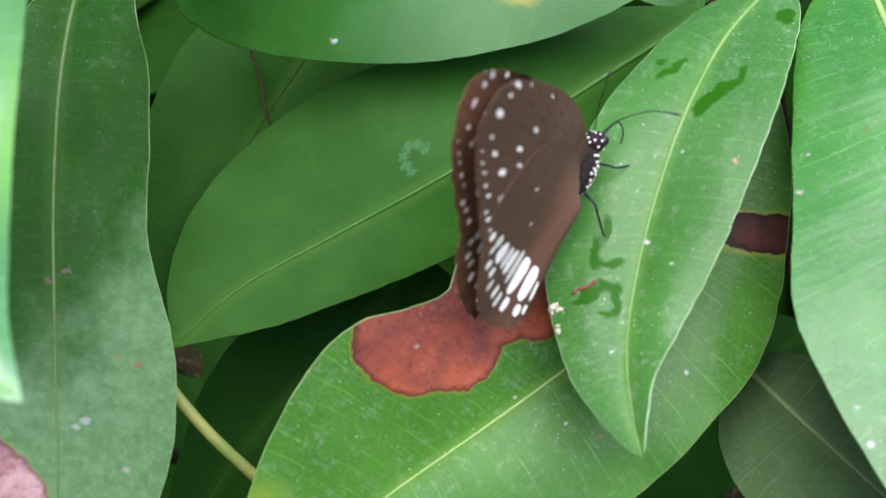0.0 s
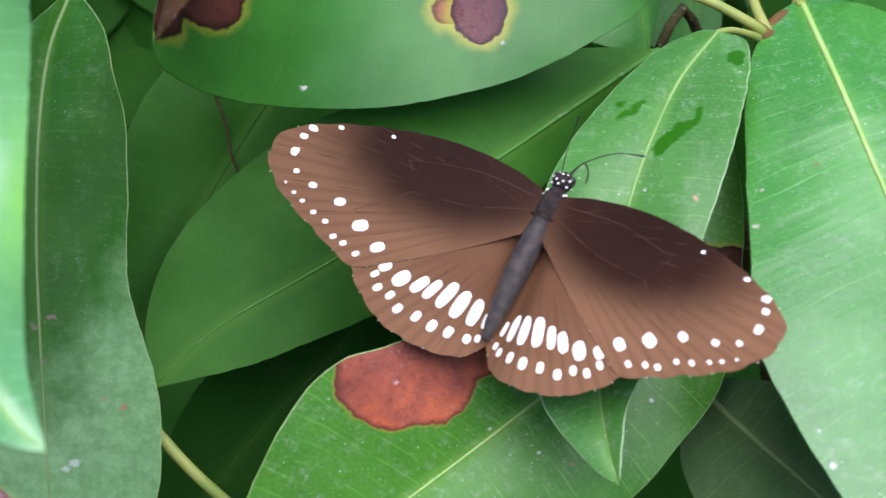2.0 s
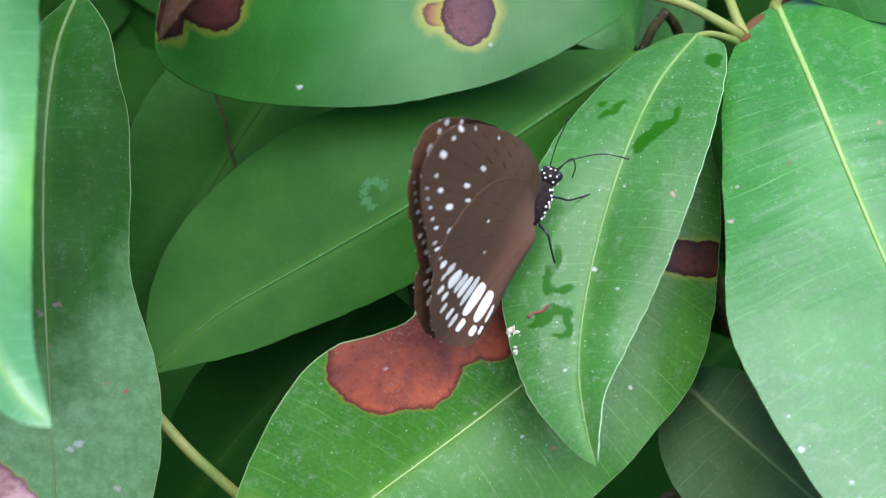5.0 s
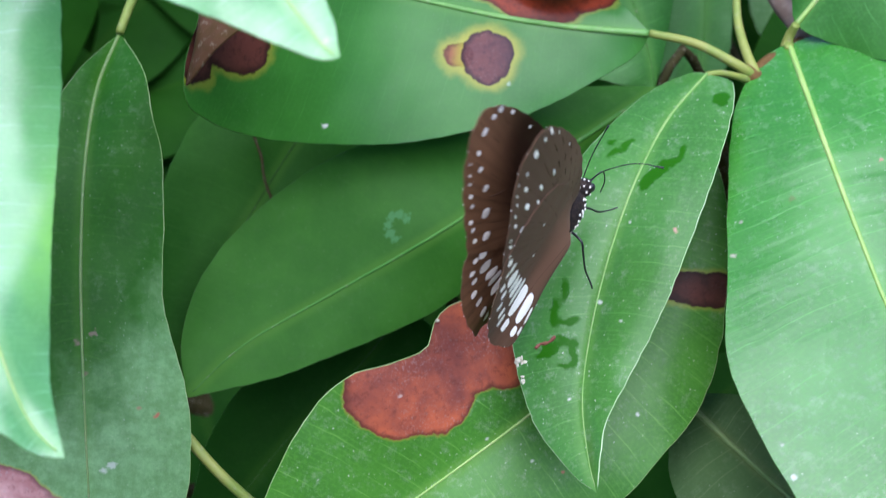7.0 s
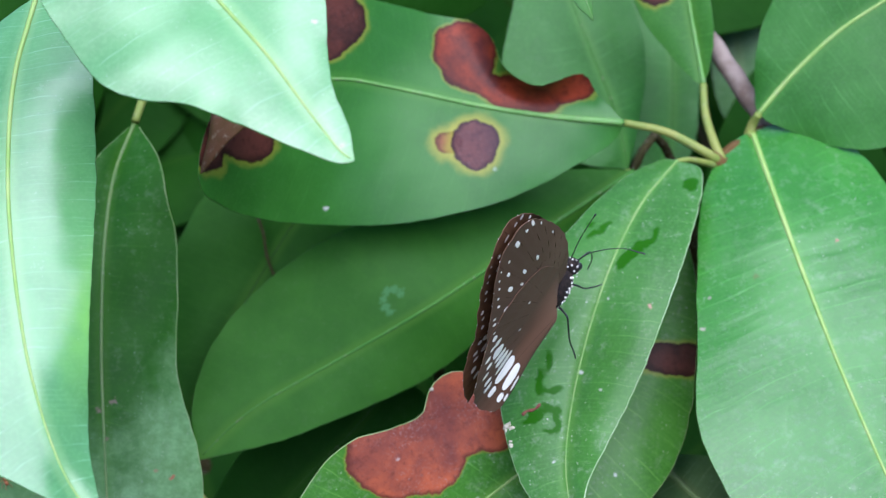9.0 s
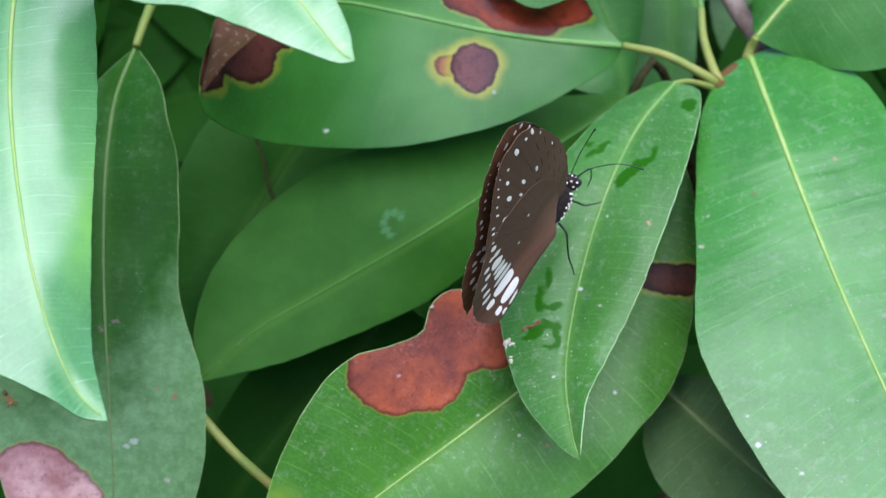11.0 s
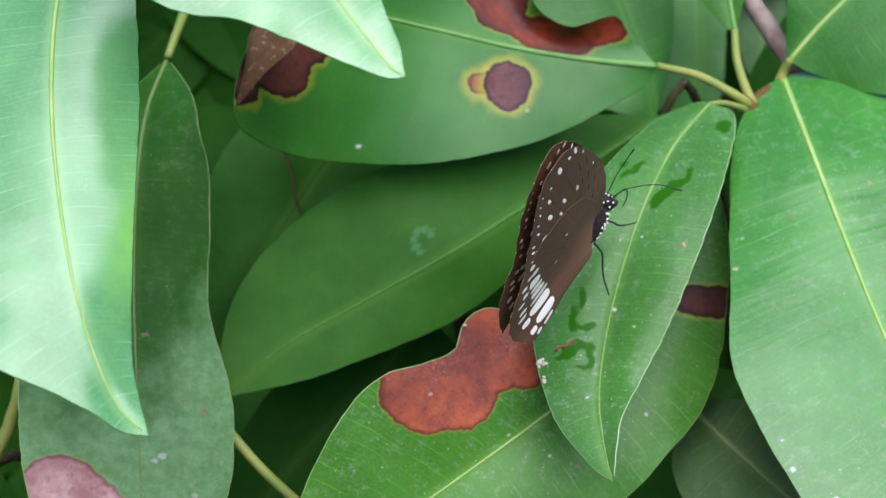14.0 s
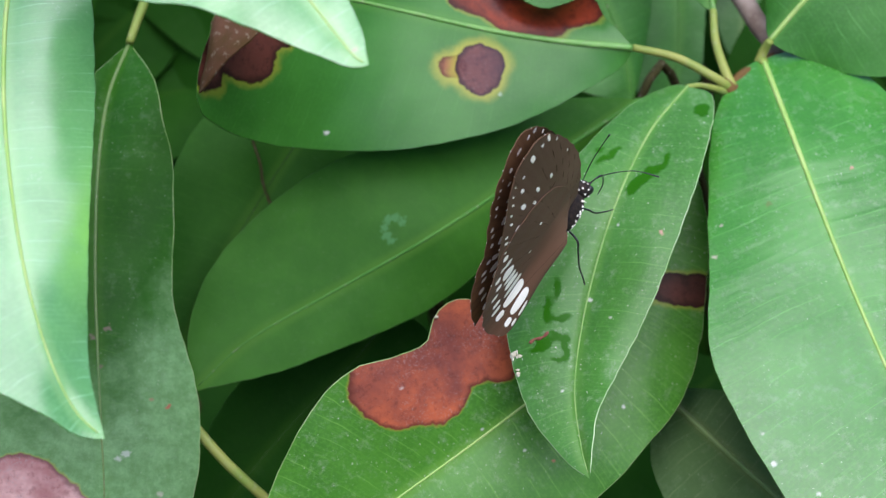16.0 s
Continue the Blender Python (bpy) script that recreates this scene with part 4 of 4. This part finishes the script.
def wing(name, outline, upper, spots, cells, veins, side, drop, root, label):
    """One wing with its own upper and under skin; white scale spots and veins are parts of it."""
    edge, _ = spline([(a, r, 0) for a, r in outline], 120)
    fold = 2.4 if name == "hindwing" else 0.0

    def deep(a, r):
        """The hindwing folds down round the abdomen along its inner edge."""
        return camber(a, r) - drop - fold * math.exp(-(r / 3.6) ** 2) * min(max((2.0 - a) / 5.0, 0.0), 1.0)

    def tone(a, r):
        """0 in the dark velvet of the wing, 1 at its pale margin."""
        if name == "forewing":
            return min(math.hypot((a - 5.0) / 17.0, (r - 16.0) / 28.0), 1.2)
        return math.hypot(a - 2.0, r) / span

    hub = np.array([outline[0][0] * 0.4 + outline[-1][0] * 0.4, 0.6, 0])
    bm = bmesh.new()
    uv = bm.loops.layers.uv.new("flat")
    rings = 12
    span = max(math.hypot(a - 2, r) for a, r in outline)
    far = [[tone(*(hub[:2] + (edge[k][:2] - hub[:2]) * (0.02 + 0.98 * j / rings))) for k in range(120)] for j in range(rings + 1)]
    sheets = []
    for lift in (THICK, -THICK):
        rows = []
        for j in range(rings + 1):
            f = 0.02 + 0.98 * j / rings
            row = []
            for k in range(120):
                scallop = 1 + (0.013 * abs(math.sin(k * 0.5)) - 0.007 + 0.005 * noise.noise(Vector((k * 0.9, 0, drop)))) * (j == rings) * (20 < k < 100)
                a, r = hub[:2] + (edge[k][:2] - hub[:2]) * f * scallop
                row.append(bm.verts.new(Vector((a, side * r, deep(a, r) + lift)) / 1000))
            rows.append(row)
        sheets.append(rows)
    for s, rows in enumerate(sheets):
        for j in range(rings):
            for k in range(119):
                f = bm.faces.new((rows[j][k], rows[j][k + 1], rows[j + 1][k + 1], rows[j + 1][k]))
                f.material_index = s
                for loop, (i, q) in zip(f.loops, ((j, k), (j, k + 1), (j + 1, k + 1), (j + 1, k))):
                    loop[uv].uv = (far[i][q], q / 119)
    for k in range(119):
        bm.faces.new((sheets[0][-1][k], sheets[0][-1][k + 1], sheets[1][-1][k + 1], sheets[1][-1][k])).material_index = 1
    for rows in sheets:
        border = set(rows[-1])
        for e in {e for v in border for e in v.link_edges}:
            e.smooth = not (e.verts[0] in border and e.verts[1] in border)
    ob = part(name, bm, upper, root, label)
    ob.data.materials.append(UNDER)
    for items, lifts in ((spots, (0.065, -0.065)), (cells, (-0.065,))):
        for a, r, long, short in items:
            bm = bmesh.new()
            out = math.atan2(r - 2.0, a - 1.0)
            for lift in lifts:
                sgn = 1 if lift > 0 else -1
                lx, ly = (1.0, 1.0) if lift > 0 else (1.25, 1.1) if name == "hindwing" else (1.15, 0.75)
                rims = []
                for size, up in ((1.0, 0.0), (0.9, 0.02), (0.6, 0.026), (0.3, 0.03)):
                    rim = []
                    for j in range(18):
                        u = 2 * math.pi * j / 18
                        wob = 1 + 0.09 * noise.noise(Vector((a + math.cos(u), r + math.sin(u), lift * 9)))
                        x, y = lx * long * size * wob * soft_box(math.cos(u)), ly * short * size * wob * soft_box(math.sin(u))
                        pa, pr = a + x * math.cos(out) - y * math.sin(out), r + x * math.sin(out) + y * math.cos(out)
                        rim.append(bm.verts.new(Vector((pa, side * pr, deep(pa, pr) + lift + sgn * (0.02 + up))) / 1000))
                    rims.append(rim)
                for ring, dome in zip(rims, rims[1:]):
                    for j in range(18):
                        bm.faces.new((ring[j], ring[(j + 1) % 18], dome[(j + 1) % 18], dome[j]))
                bm.faces.new(rims[-1])
            part("white_spot", bm, WHITE, ob, "chalk-white patch of scales")
    for k, f0 in veins:
        bm = bmesh.new()
        pts = []
        for j in range(14):
            f = f0 + (0.985 - f0) * j / 13
            a, r = hub[:2] + (edge[k][:2] - hub[:2]) * f
            bend = 0.9 * math.sin(math.pi * j / 13) * (0.5 if k < 60 else -0.3)
            a += bend * 0.6
            pts.append(Vector((a, side * r, deep(a, r))) / 1000)
        tube(bm, pts, [(0.068 - 0.01 * j / 13) / 1000 for j in range(14)], 6)
        part("vein", bm, VEIN, ob)
    # the discal cell stands out in pale lines on the forewing
    for line in (((3.6, 2.0), (4.2, 12.0), (2.4, 22.5)), ((1.2, 2.0), (-1.6, 11.0), (-2.6, 20.5)), ((2.2, 22.9), (0.2, 21.6), (-2.5, 20.9)), ((-2.6, 20.5), (-6.0, 24.5), (-8.6, 28.0))) if name == "forewing" else ():
        bm = bmesh.new()
        pts = [Vector((a, side * r, deep(a, r) + THICK)) / 1000 for a, r, _ in spline([(a, r, 0) for a, r in line], 16)[0]]
        tube(bm, pts, [0.00007 - 0.00003 * j / 15 for j in range(16)], 6)
        part("vein", bm, VEIN_PALE, ob, "pale vein of the discal cell")
    # white hairs fringe the notches of the margin
    bm = bmesh.new()
    for k in range(50, 100, 4):
        a, r = edge[k][:2] * (1.002 + 0.006 * noise.noise(Vector((k * 0.7, drop, 2.0))))
        ball(bm, (a, side * r, deep(a, r)), (0.09, 0.09, 0.05), 6)
    tagged(part("fringe", bm, WHITE, ob, "tiny white hairs along the margin"), kind="stuff")
    return ob


def rod(points, r0, r1, name, parent, material, label="", count=20, club=0.0):
    line = spline(points, count)[0]
    bm = bmesh.new()
    tube(bm, [Vector(p) / 1000 for p in line], [(r0 + (r1 - r0) * k / (count - 1) + club * max(0, (k / (count - 1) - 0.82) / 0.18)) / 1000 for k in range(count)], 8)
    return part(name, bm, material, parent, label)


fly = new("butterfly")
fly.empty_display_size = 0.01
tagged(fly, "brown crow butterfly with white wing spots, perched on a leaf", "butterfly")
bm = bmesh.new()
ball(bm, (2.2, 0, -0.1), (4.6, 2.35, 2.25), 28)
for v in bm.verts:
    v.co += v.co.normalized() * 0.00018 * noise.noise(v.co * 2500)
thorax = part("thorax", bm, FUZZ, fly, "dark furry thorax dotted with white")
bm = bmesh.new()
line = [(0.5, 0, 0.3), (-4, 0, 0.6), (-9, 0, 0.7), (-14, 0, 0.6), (-18, 0, 0.4), (-20.6, 0, 0.2)]
pts = spline(line, 36)[0]
tube(bm, [Vector(p) / 1000 for p in pts], [(1.95 * math.sin(math.pi * (0.28 + 0.66 * k / 35)) ** 0.7 + 0.07 * math.cos(k * 1.25)) / 1000 for k in range(36)], 16)
part("abdomen", bm, BELLY, fly, "slender grey-brown ringed abdomen")
bm = bmesh.new()
ball(bm, (7.5, 0, 0.1), (1.75, 1.75, 1.6), 20)
head = part("head", bm, FUZZ, fly, "black head dotted with white")
for s in (1, -1):
    bm = bmesh.new()
    ball(bm, (8.1, s * 1.3, 0.0), (0.85, 0.68, 0.95), 18)
    part("eye", bm, CHITIN, head, "glossy dark brown eye")
bm = bmesh.new()
DOTS = [(7.4, 0.5, 1.3), (7.4, -0.5, 1.3), (8.4, 0, 1.15), (6.9, 0, 1.25), (6.9, 1.1, 0.7), (6.9, -1.1, 0.7), (8.5, 0.55, 0.8), (8.5, -0.55, 0.8), (7.8, -1.2, 0.75), (7.8, 1.2, 0.75), (7.2, -1.35, -0.4), (7.2, 1.35, -0.4)]
for x, y, z in DOTS:
    ball(bm, (7.5 + (x - 7.6) * 1.17, y * 1.17, 0.1 + z * 1.18), (0.19, 0.19, 0.19), 8)
tagged(part("white_dots", bm, WHITE, head), kind="stuff")
bm = bmesh.new()
for s in (1, -1):
    for a, z in ((5.6, 0.2), (5.2, -0.9), (4.2, -0.3), (3.9, -1.3), (2.9, -0.5), (2.3, -1.3), (1.2, -0.7), (0.6, -1.3), (-0.4, -0.8), (3.4, 0.5), (5.3, 0.8), (4.6, 0.3), (3.2, 0.1), (2.5, 0.7), (1.6, 0.1), (0.6, -0.2), (4.7, -1.5), (3.3, -1.8), (1.7, -1.9)):
        out = 2.35 * math.sqrt(max(1 - ((a - 2.2) / 4.6) ** 2 - ((z + 0.1) / 2.25) ** 2, 0.05))
        ball(bm, (a, s * out, z), (0.25, 0.2, 0.26), 8)
tagged(part("white_dots", bm, WHITE, thorax), kind="stuff")
for s in (1, -1):
    ant = [(8.6, s * 0.5, 0.8), (10.8, s * 3.2, 3.4), (13.2, s * 8.0, 5.6), (14.2, s * 12.6, 6.0)] if s < 0 else [(8.6, 0.5, 0.9), (11.0, -0.6, 6.0), (13.0, -2.0, 10.5), (14.2, -3.2, 14.0)]
    rod(ant, 0.1, 0.075, "antenna", head, CHITIN, "thin black clubbed antenna", 26, 0.1)
    rod([(0.0, s * 1.0, -1.0), (-1.2, s * 4.2, -0.6), (-2.2, s * 4.8, -2.6), (-3.8, s * 5.6, -6.2), (-4.6, s * 6.6, -8.6), (-5.4, s * 7.4, -9.3)], 0.24, 0.13, "leg", fly, CHITIN, "thin black jointed leg")
    rod([(4.6, s * 0.9, -1.2), (5.6, s * 2.2, -3.0), (6.2, s * 3.1, -4.6), (8.0, s * 3.9, -6.8), (9.4, s * 4.8, -7.6)], 0.22, 0.12, "leg", fly, CHITIN, "thin black jointed leg")
rod([(8.6, -0.2, -0.9), (10.6, -0.8, -0.6), (12.2, -1.2, -1.6), (11.8, -1.4, -4.4), (10.4, -1.0, -6.6)], 0.16, 0.1, "proboscis", head, CHITIN, "thin bent black proboscis probing the leaf")
WINGS = []


def small(spots):
    return [(a, r, long * 0.88, short * 0.86) for a, r, long, short in spots]


for s in (1, -1):
    fore_veins = [(k, f) for k, f in ((14, 0.02), (34, 0.45), (42, 0.5), (49, 0.5), (56, 0.48), (63, 0.45), (71, 0.42), (79, 0.38), (26, 0.1))]
    hind_veins = [(k, f) for k, f in ((36, 0.3), (44, 0.36), (52, 0.4), (60, 0.42), (68, 0.4), (76, 0.36), (84, 0.1), (94, 0.08))]
    WINGS.append((s, wing("forewing", FORE, UPPER, FORE_SPOTS + small(FORE_EDGE), FORE_CELL, fore_veins, s, 0.0, fly, "dark brown forewing with white spots along the margin")))
    WINGS.append((s, wing("hindwing", HIND, UPPER_HIND, HIND_SPOTS + small(HIND_EDGE), HIND_CELL, hind_veins, s, 0.16, fly, "brown hindwing with a double row of white streaks")))

# ---- crumbs on the leaves ----
def surface(x, y):
    """Height of the leaves over FRAME at x, y in millimetres."""
    dg = bpy.context.evaluated_depsgraph_get()
    hit, place, normal, _, ob, _ = scene.ray_cast(dg, FRAME @ Vector((x / 1000, y / 1000, 0.06)), FRAME.to_3x3() @ Vector((0, 0, -1)))
    return (FRAME.inverted() @ place).z * 1000 if hit else 0.0


bpy.context.view_layer.update()
CRUMB = stem_material("pollen_crumb", (0.5, 0.45, 0.3), (0.7, 0.68, 0.55), 0.8)
TWIGLET = stem_material("dry_scrap", (0.16, 0.05, 0.03), (0.24, 0.09, 0.05), 0.7)
random.seed(11)
for x, y, size, many in ((13.6, -19.0, 0.9, 9), (14.0, -22.3, 0.8, 4), (-0.6, -12.6, 0.8, 3)):
    bm = bmesh.new()
    z = surface(x, y)
    for k in range(many):
        off = Vector((random.gauss(0, 0.3), random.gauss(0, 0.55), random.uniform(0.0, 0.35)))
        made = ball(bm, Vector((0, 0, 0.1)) + off, [size * random.uniform(0.25, 0.6) for _ in range(3)], 10)
        for v in made:
            v.co += v.co.normalized() * 0.0001 * noise.noise(v.co * 4000 + Vector((k, 0, 0)))
    crumb = link_mesh("crumbs", bm, CRUMB)
    crumb.matrix_world = FRAME @ Matrix.Translation(Vector((x, y, z)) / 1000)
    tagged(crumb, "pale yellowish crumbs stuck to the leaf edge", "debris")
a, b = (16.4, -16.7), (19.8, -14.8)
pts = [Vector((a[0] + (b[0] - a[0]) * f, a[1] + (b[1] - a[1]) * f + 0.25 * math.sin(f * 7), 0)) for f in (0, 0.25, 0.5, 0.75, 1)]
base = Vector((18.1, -15.75, surface(18.1, -15.75)))
pts = [Vector((p.x, p.y, surface(p.x, p.y) + 0.15)) - base for p in pts]
bm = bmesh.new()
line = spline(pts, 16)[0]
tube(bm, [Vector(p) / 1000 for p in line], [(0.26 + 0.07 * math.sin(k * 1.1)) / 1000 for k in range(16)], 8)
scrap = link_mesh("scrap", bm, TWIGLET)
scrap.matrix_world = FRAME @ Matrix.Translation(base / 1000)
tagged(scrap, "small red-brown dry scrap lying on the damp leaf", "debris")


# ---- a small ant on the scarred leaf: x ahead, z up ----
n = Nodes("ant_amber")
AMBER = n.finish(n.mix(n.noise(1500.0, 2), (0.3, 0.09, 0.02), (0.42, 0.15, 0.04)), 0.3, n.noise(3000.0, 2), 0.2, 0.00003)
n = Nodes("ant_dark")
GASTER = n.finish(n.mix(n.noise(1500.0, 2), (0.05, 0.02, 0.008), (0.1, 0.035, 0.012)), 0.25, n.noise(3000.0, 2), 0.2, 0.00003)
ant = new("ant")
ant.empty_display_size = 0.002
tagged(ant, "tiny amber ant with a dark abdomen walking on a leaf", "ant")
for name, place, size, skin in (("gaster", (-1.2, 0, 0.6), (0.64, 0.4, 0.37), GASTER), ("waist", (-0.42, 0, 0.55), (0.2, 0.14, 0.2), AMBER), ("thorax", (0.2, 0, 0.6), (0.55, 0.24, 0.27), AMBER), ("head", (1.05, 0, 0.62), (0.44, 0.38, 0.3), AMBER)):
    bm = bmesh.new()
    ball(bm, place, size, 16)
    part(name, bm, skin, ant)
for s in (1, -1):
    for a, reach in ((0.55, 0.9), (0.2, 0.05), (-0.1, -1.0)):
        rod([(a, s * 0.18, 0.5), (a + reach * 0.4, s * 0.75, 0.85), (a + reach * 0.8, s * 1.15, 0.25), (a + reach, s * 1.35, 0.0)], 0.07, 0.04, "leg", ant, AMBER, "", 12)
    rod([(1.35, s * 0.16, 0.7), (1.7, s * 0.6, 0.9), (2.2, s * 0.5, 0.6)], 0.055, 0.045, "antenna", ant, AMBER, "", 10)
ANT_WAY = [(0, -80.0, -28.0, 26.3, -62), (10.8, -80.0, -28.0, 26.3, -62), (11.8, -77.1, -33.6, 26.6, -62), (12.2, -76.2, -34.0, 26.6, -66), (12.4, -76.2, -36.0, 26.9, -70), (12.8, -73.6, -40.0, 27.1, -62),
           (13.2, -72.8, -42.4, 27.2, -74), (13.6, -72.4, -43.8, 27.2, -84), (13.8, -72.5, -45.2, 27.3, -80), (15.2, -71.5, -53.0, 27.2, -80), (16, -71.5, -53.0, 27.2, -80)]


# ---- what moves: the butterfly walks a little, and opens and shuts its wings ----
# seconds, millimetres of FRAME, turn in degrees
FLY_WAY = [
    (0, 16.2, -0.4, 22.8, -25.7, 11.2, 62.8), (0.8, 16.2, -0.4, 22.8, -25.7, 11.2, 62.6), (1.0, 16.0, -0.7, 22.5, -25.4, 8.4, 61.3), (1.3, 16.0, -0.7, 22.5, -25.4, 8.4, 61.3), (1.5, 16.6, -0.8, 22.9, -25.7, 9.9, 62.9), (2.0, 16.2, -0.4, 22.8, -25.7, 11.2, 62.4), (2.5, 16.0, -0.9, 22.2, -25.1, 6.2, 60.3), (4.2, 15.9, -1.0, 22.1, -25.0, 5.8, 60.1), (4.7, 15.9, -1.0, 22.1, -25.0, 5.8, 60.1),
    (5.2, 17.4, 1.2, 24.8, -23.0, 10.5, 60.2), (5.8, 19.5, 4.0, 28.1, -20.4, 16.0, 60.3), (6.6, 19.5, 4.1, 28.1, -20.4, 16.0, 60.3), (6.9, 20.9, 4.5, 27.0, -19.7, 16.3, 60.0), (7.8, 21.1, 5.1, 26.9, -19.7, 17.4, 61.2),
    (8.2, 21.6, 4.9, 27.0, -20.2, 14.0, 58.0), (11.8, 21.6, 5.0, 27.0, -20.3, 13.2, 56.6), (14.8, 21.6, 5.0, 27.0, -20.3, 13.2, 56.6), (15.2, 22.1, 5.5, 27.0, -20.3, 14.8, 57.1), (15.8, 22.1, 5.5, 27.0, -20.3, 14.8, 57.1), (16, 21.7, 5.1, 27.0, -20.3, 13.4, 56.7)]
# seconds, lift of the left wings, lift of the right wings, in degrees
FLAPS = [
    (0, 92.6, 84.4), (0.1, 92, 84.4), (0.2, 87, 80), (0.3, 75, 73), (0.4, 64, 60), (0.5, 54, 49.7), (0.6, 26, 28), (0.7, 21, 25), (0.8, 26, 34), (0.9, 61, 66),
    (1, 87, 90.5), (1.2, 88, 92), (1.3, 85, 90), (1.4, 76, 82), (1.5, 70, 73), (1.6, 49, 53), (1.7, 30, 38), (1.8, 19, 25), (1.9, 13, 15), (2, 9.9, 10.8)]
FLAPS += [
    (2.1, 11, 16), (2.2, 18, 29), (2.3, 47, 47), (2.4, 81, 86), (2.5, 85.5, 90), (3, 87, 91.9), (4.2, 87, 91.9), (5.5, 88, 90), (5.8, 70, 72), (6.1, 22, 32),
    (6.3, 15, 27), (6.4, 12, 25.5), (6.5, 13, 26), (6.6, 22, 41), (6.7, 63, 78), (6.8, 88, 86), (6.9, 88, 86.5), (7, 85.4, 84.6), (7.1, 78, 82), (7.2, 72, 77)]
FLAPS += [
    (7.3, 66, 68), (7.4, 58, 60), (7.5, 50.1, 52.2), (7.6, 30, 36), (7.7, 18, 23), (7.8, 15, 21), (7.9, 16, 22), (8, 40, 41.5), (8.1, 72, 72), (8.2, 92, 86.5),
    (8.3, 93, 86.5), (9, 93, 86.5), (9.7, 93, 86.5), (11.8, 93, 86.5), (12.1, 89, 86.5), (12.2, 86.5, 86), (12.3, 88, 86), (12.5, 93, 86.5), (14.7, 93, 86.5), (14.9, 89, 85)]
FLAPS += [(15, 87, 82), (15.1, 83, 79), (15.2, 77, 75), (15.3, 71, 68), (15.4, 64, 60), (15.5, 60.6, 52.8), (15.6, 49, 43), (15.7, 46, 41), (15.8, 55, 47), (15.9, 70, 71), (15.97, 91, 86), (16, 92.4, 86.4)]


def motions():
    walk(fly, [(t, FRAME @ pose(x / 1000, y / 1000, z / 1000, *turn)) for t, x, y, z, *turn in FLY_WAY])
    walk(ant, [(t, FRAME @ pose(x / 1000, y / 1000, z / 1000, -6, 7, turn)) for t, x, y, z, turn in ANT_WAY])
    for s, ob in WINGS:
        rows = []
        for t, left, right in FLAPS:
            # the forewings lie swept back a little over the hindwings
            rows.append((t, pose(0, s * 0.0006, 0.0012, left if s > 0 else -right) @ pose(0, 0, 0, 0, 0, s * 3.3 * ob.name.startswith("fore"))))
        walk(ob, rows)


motions()
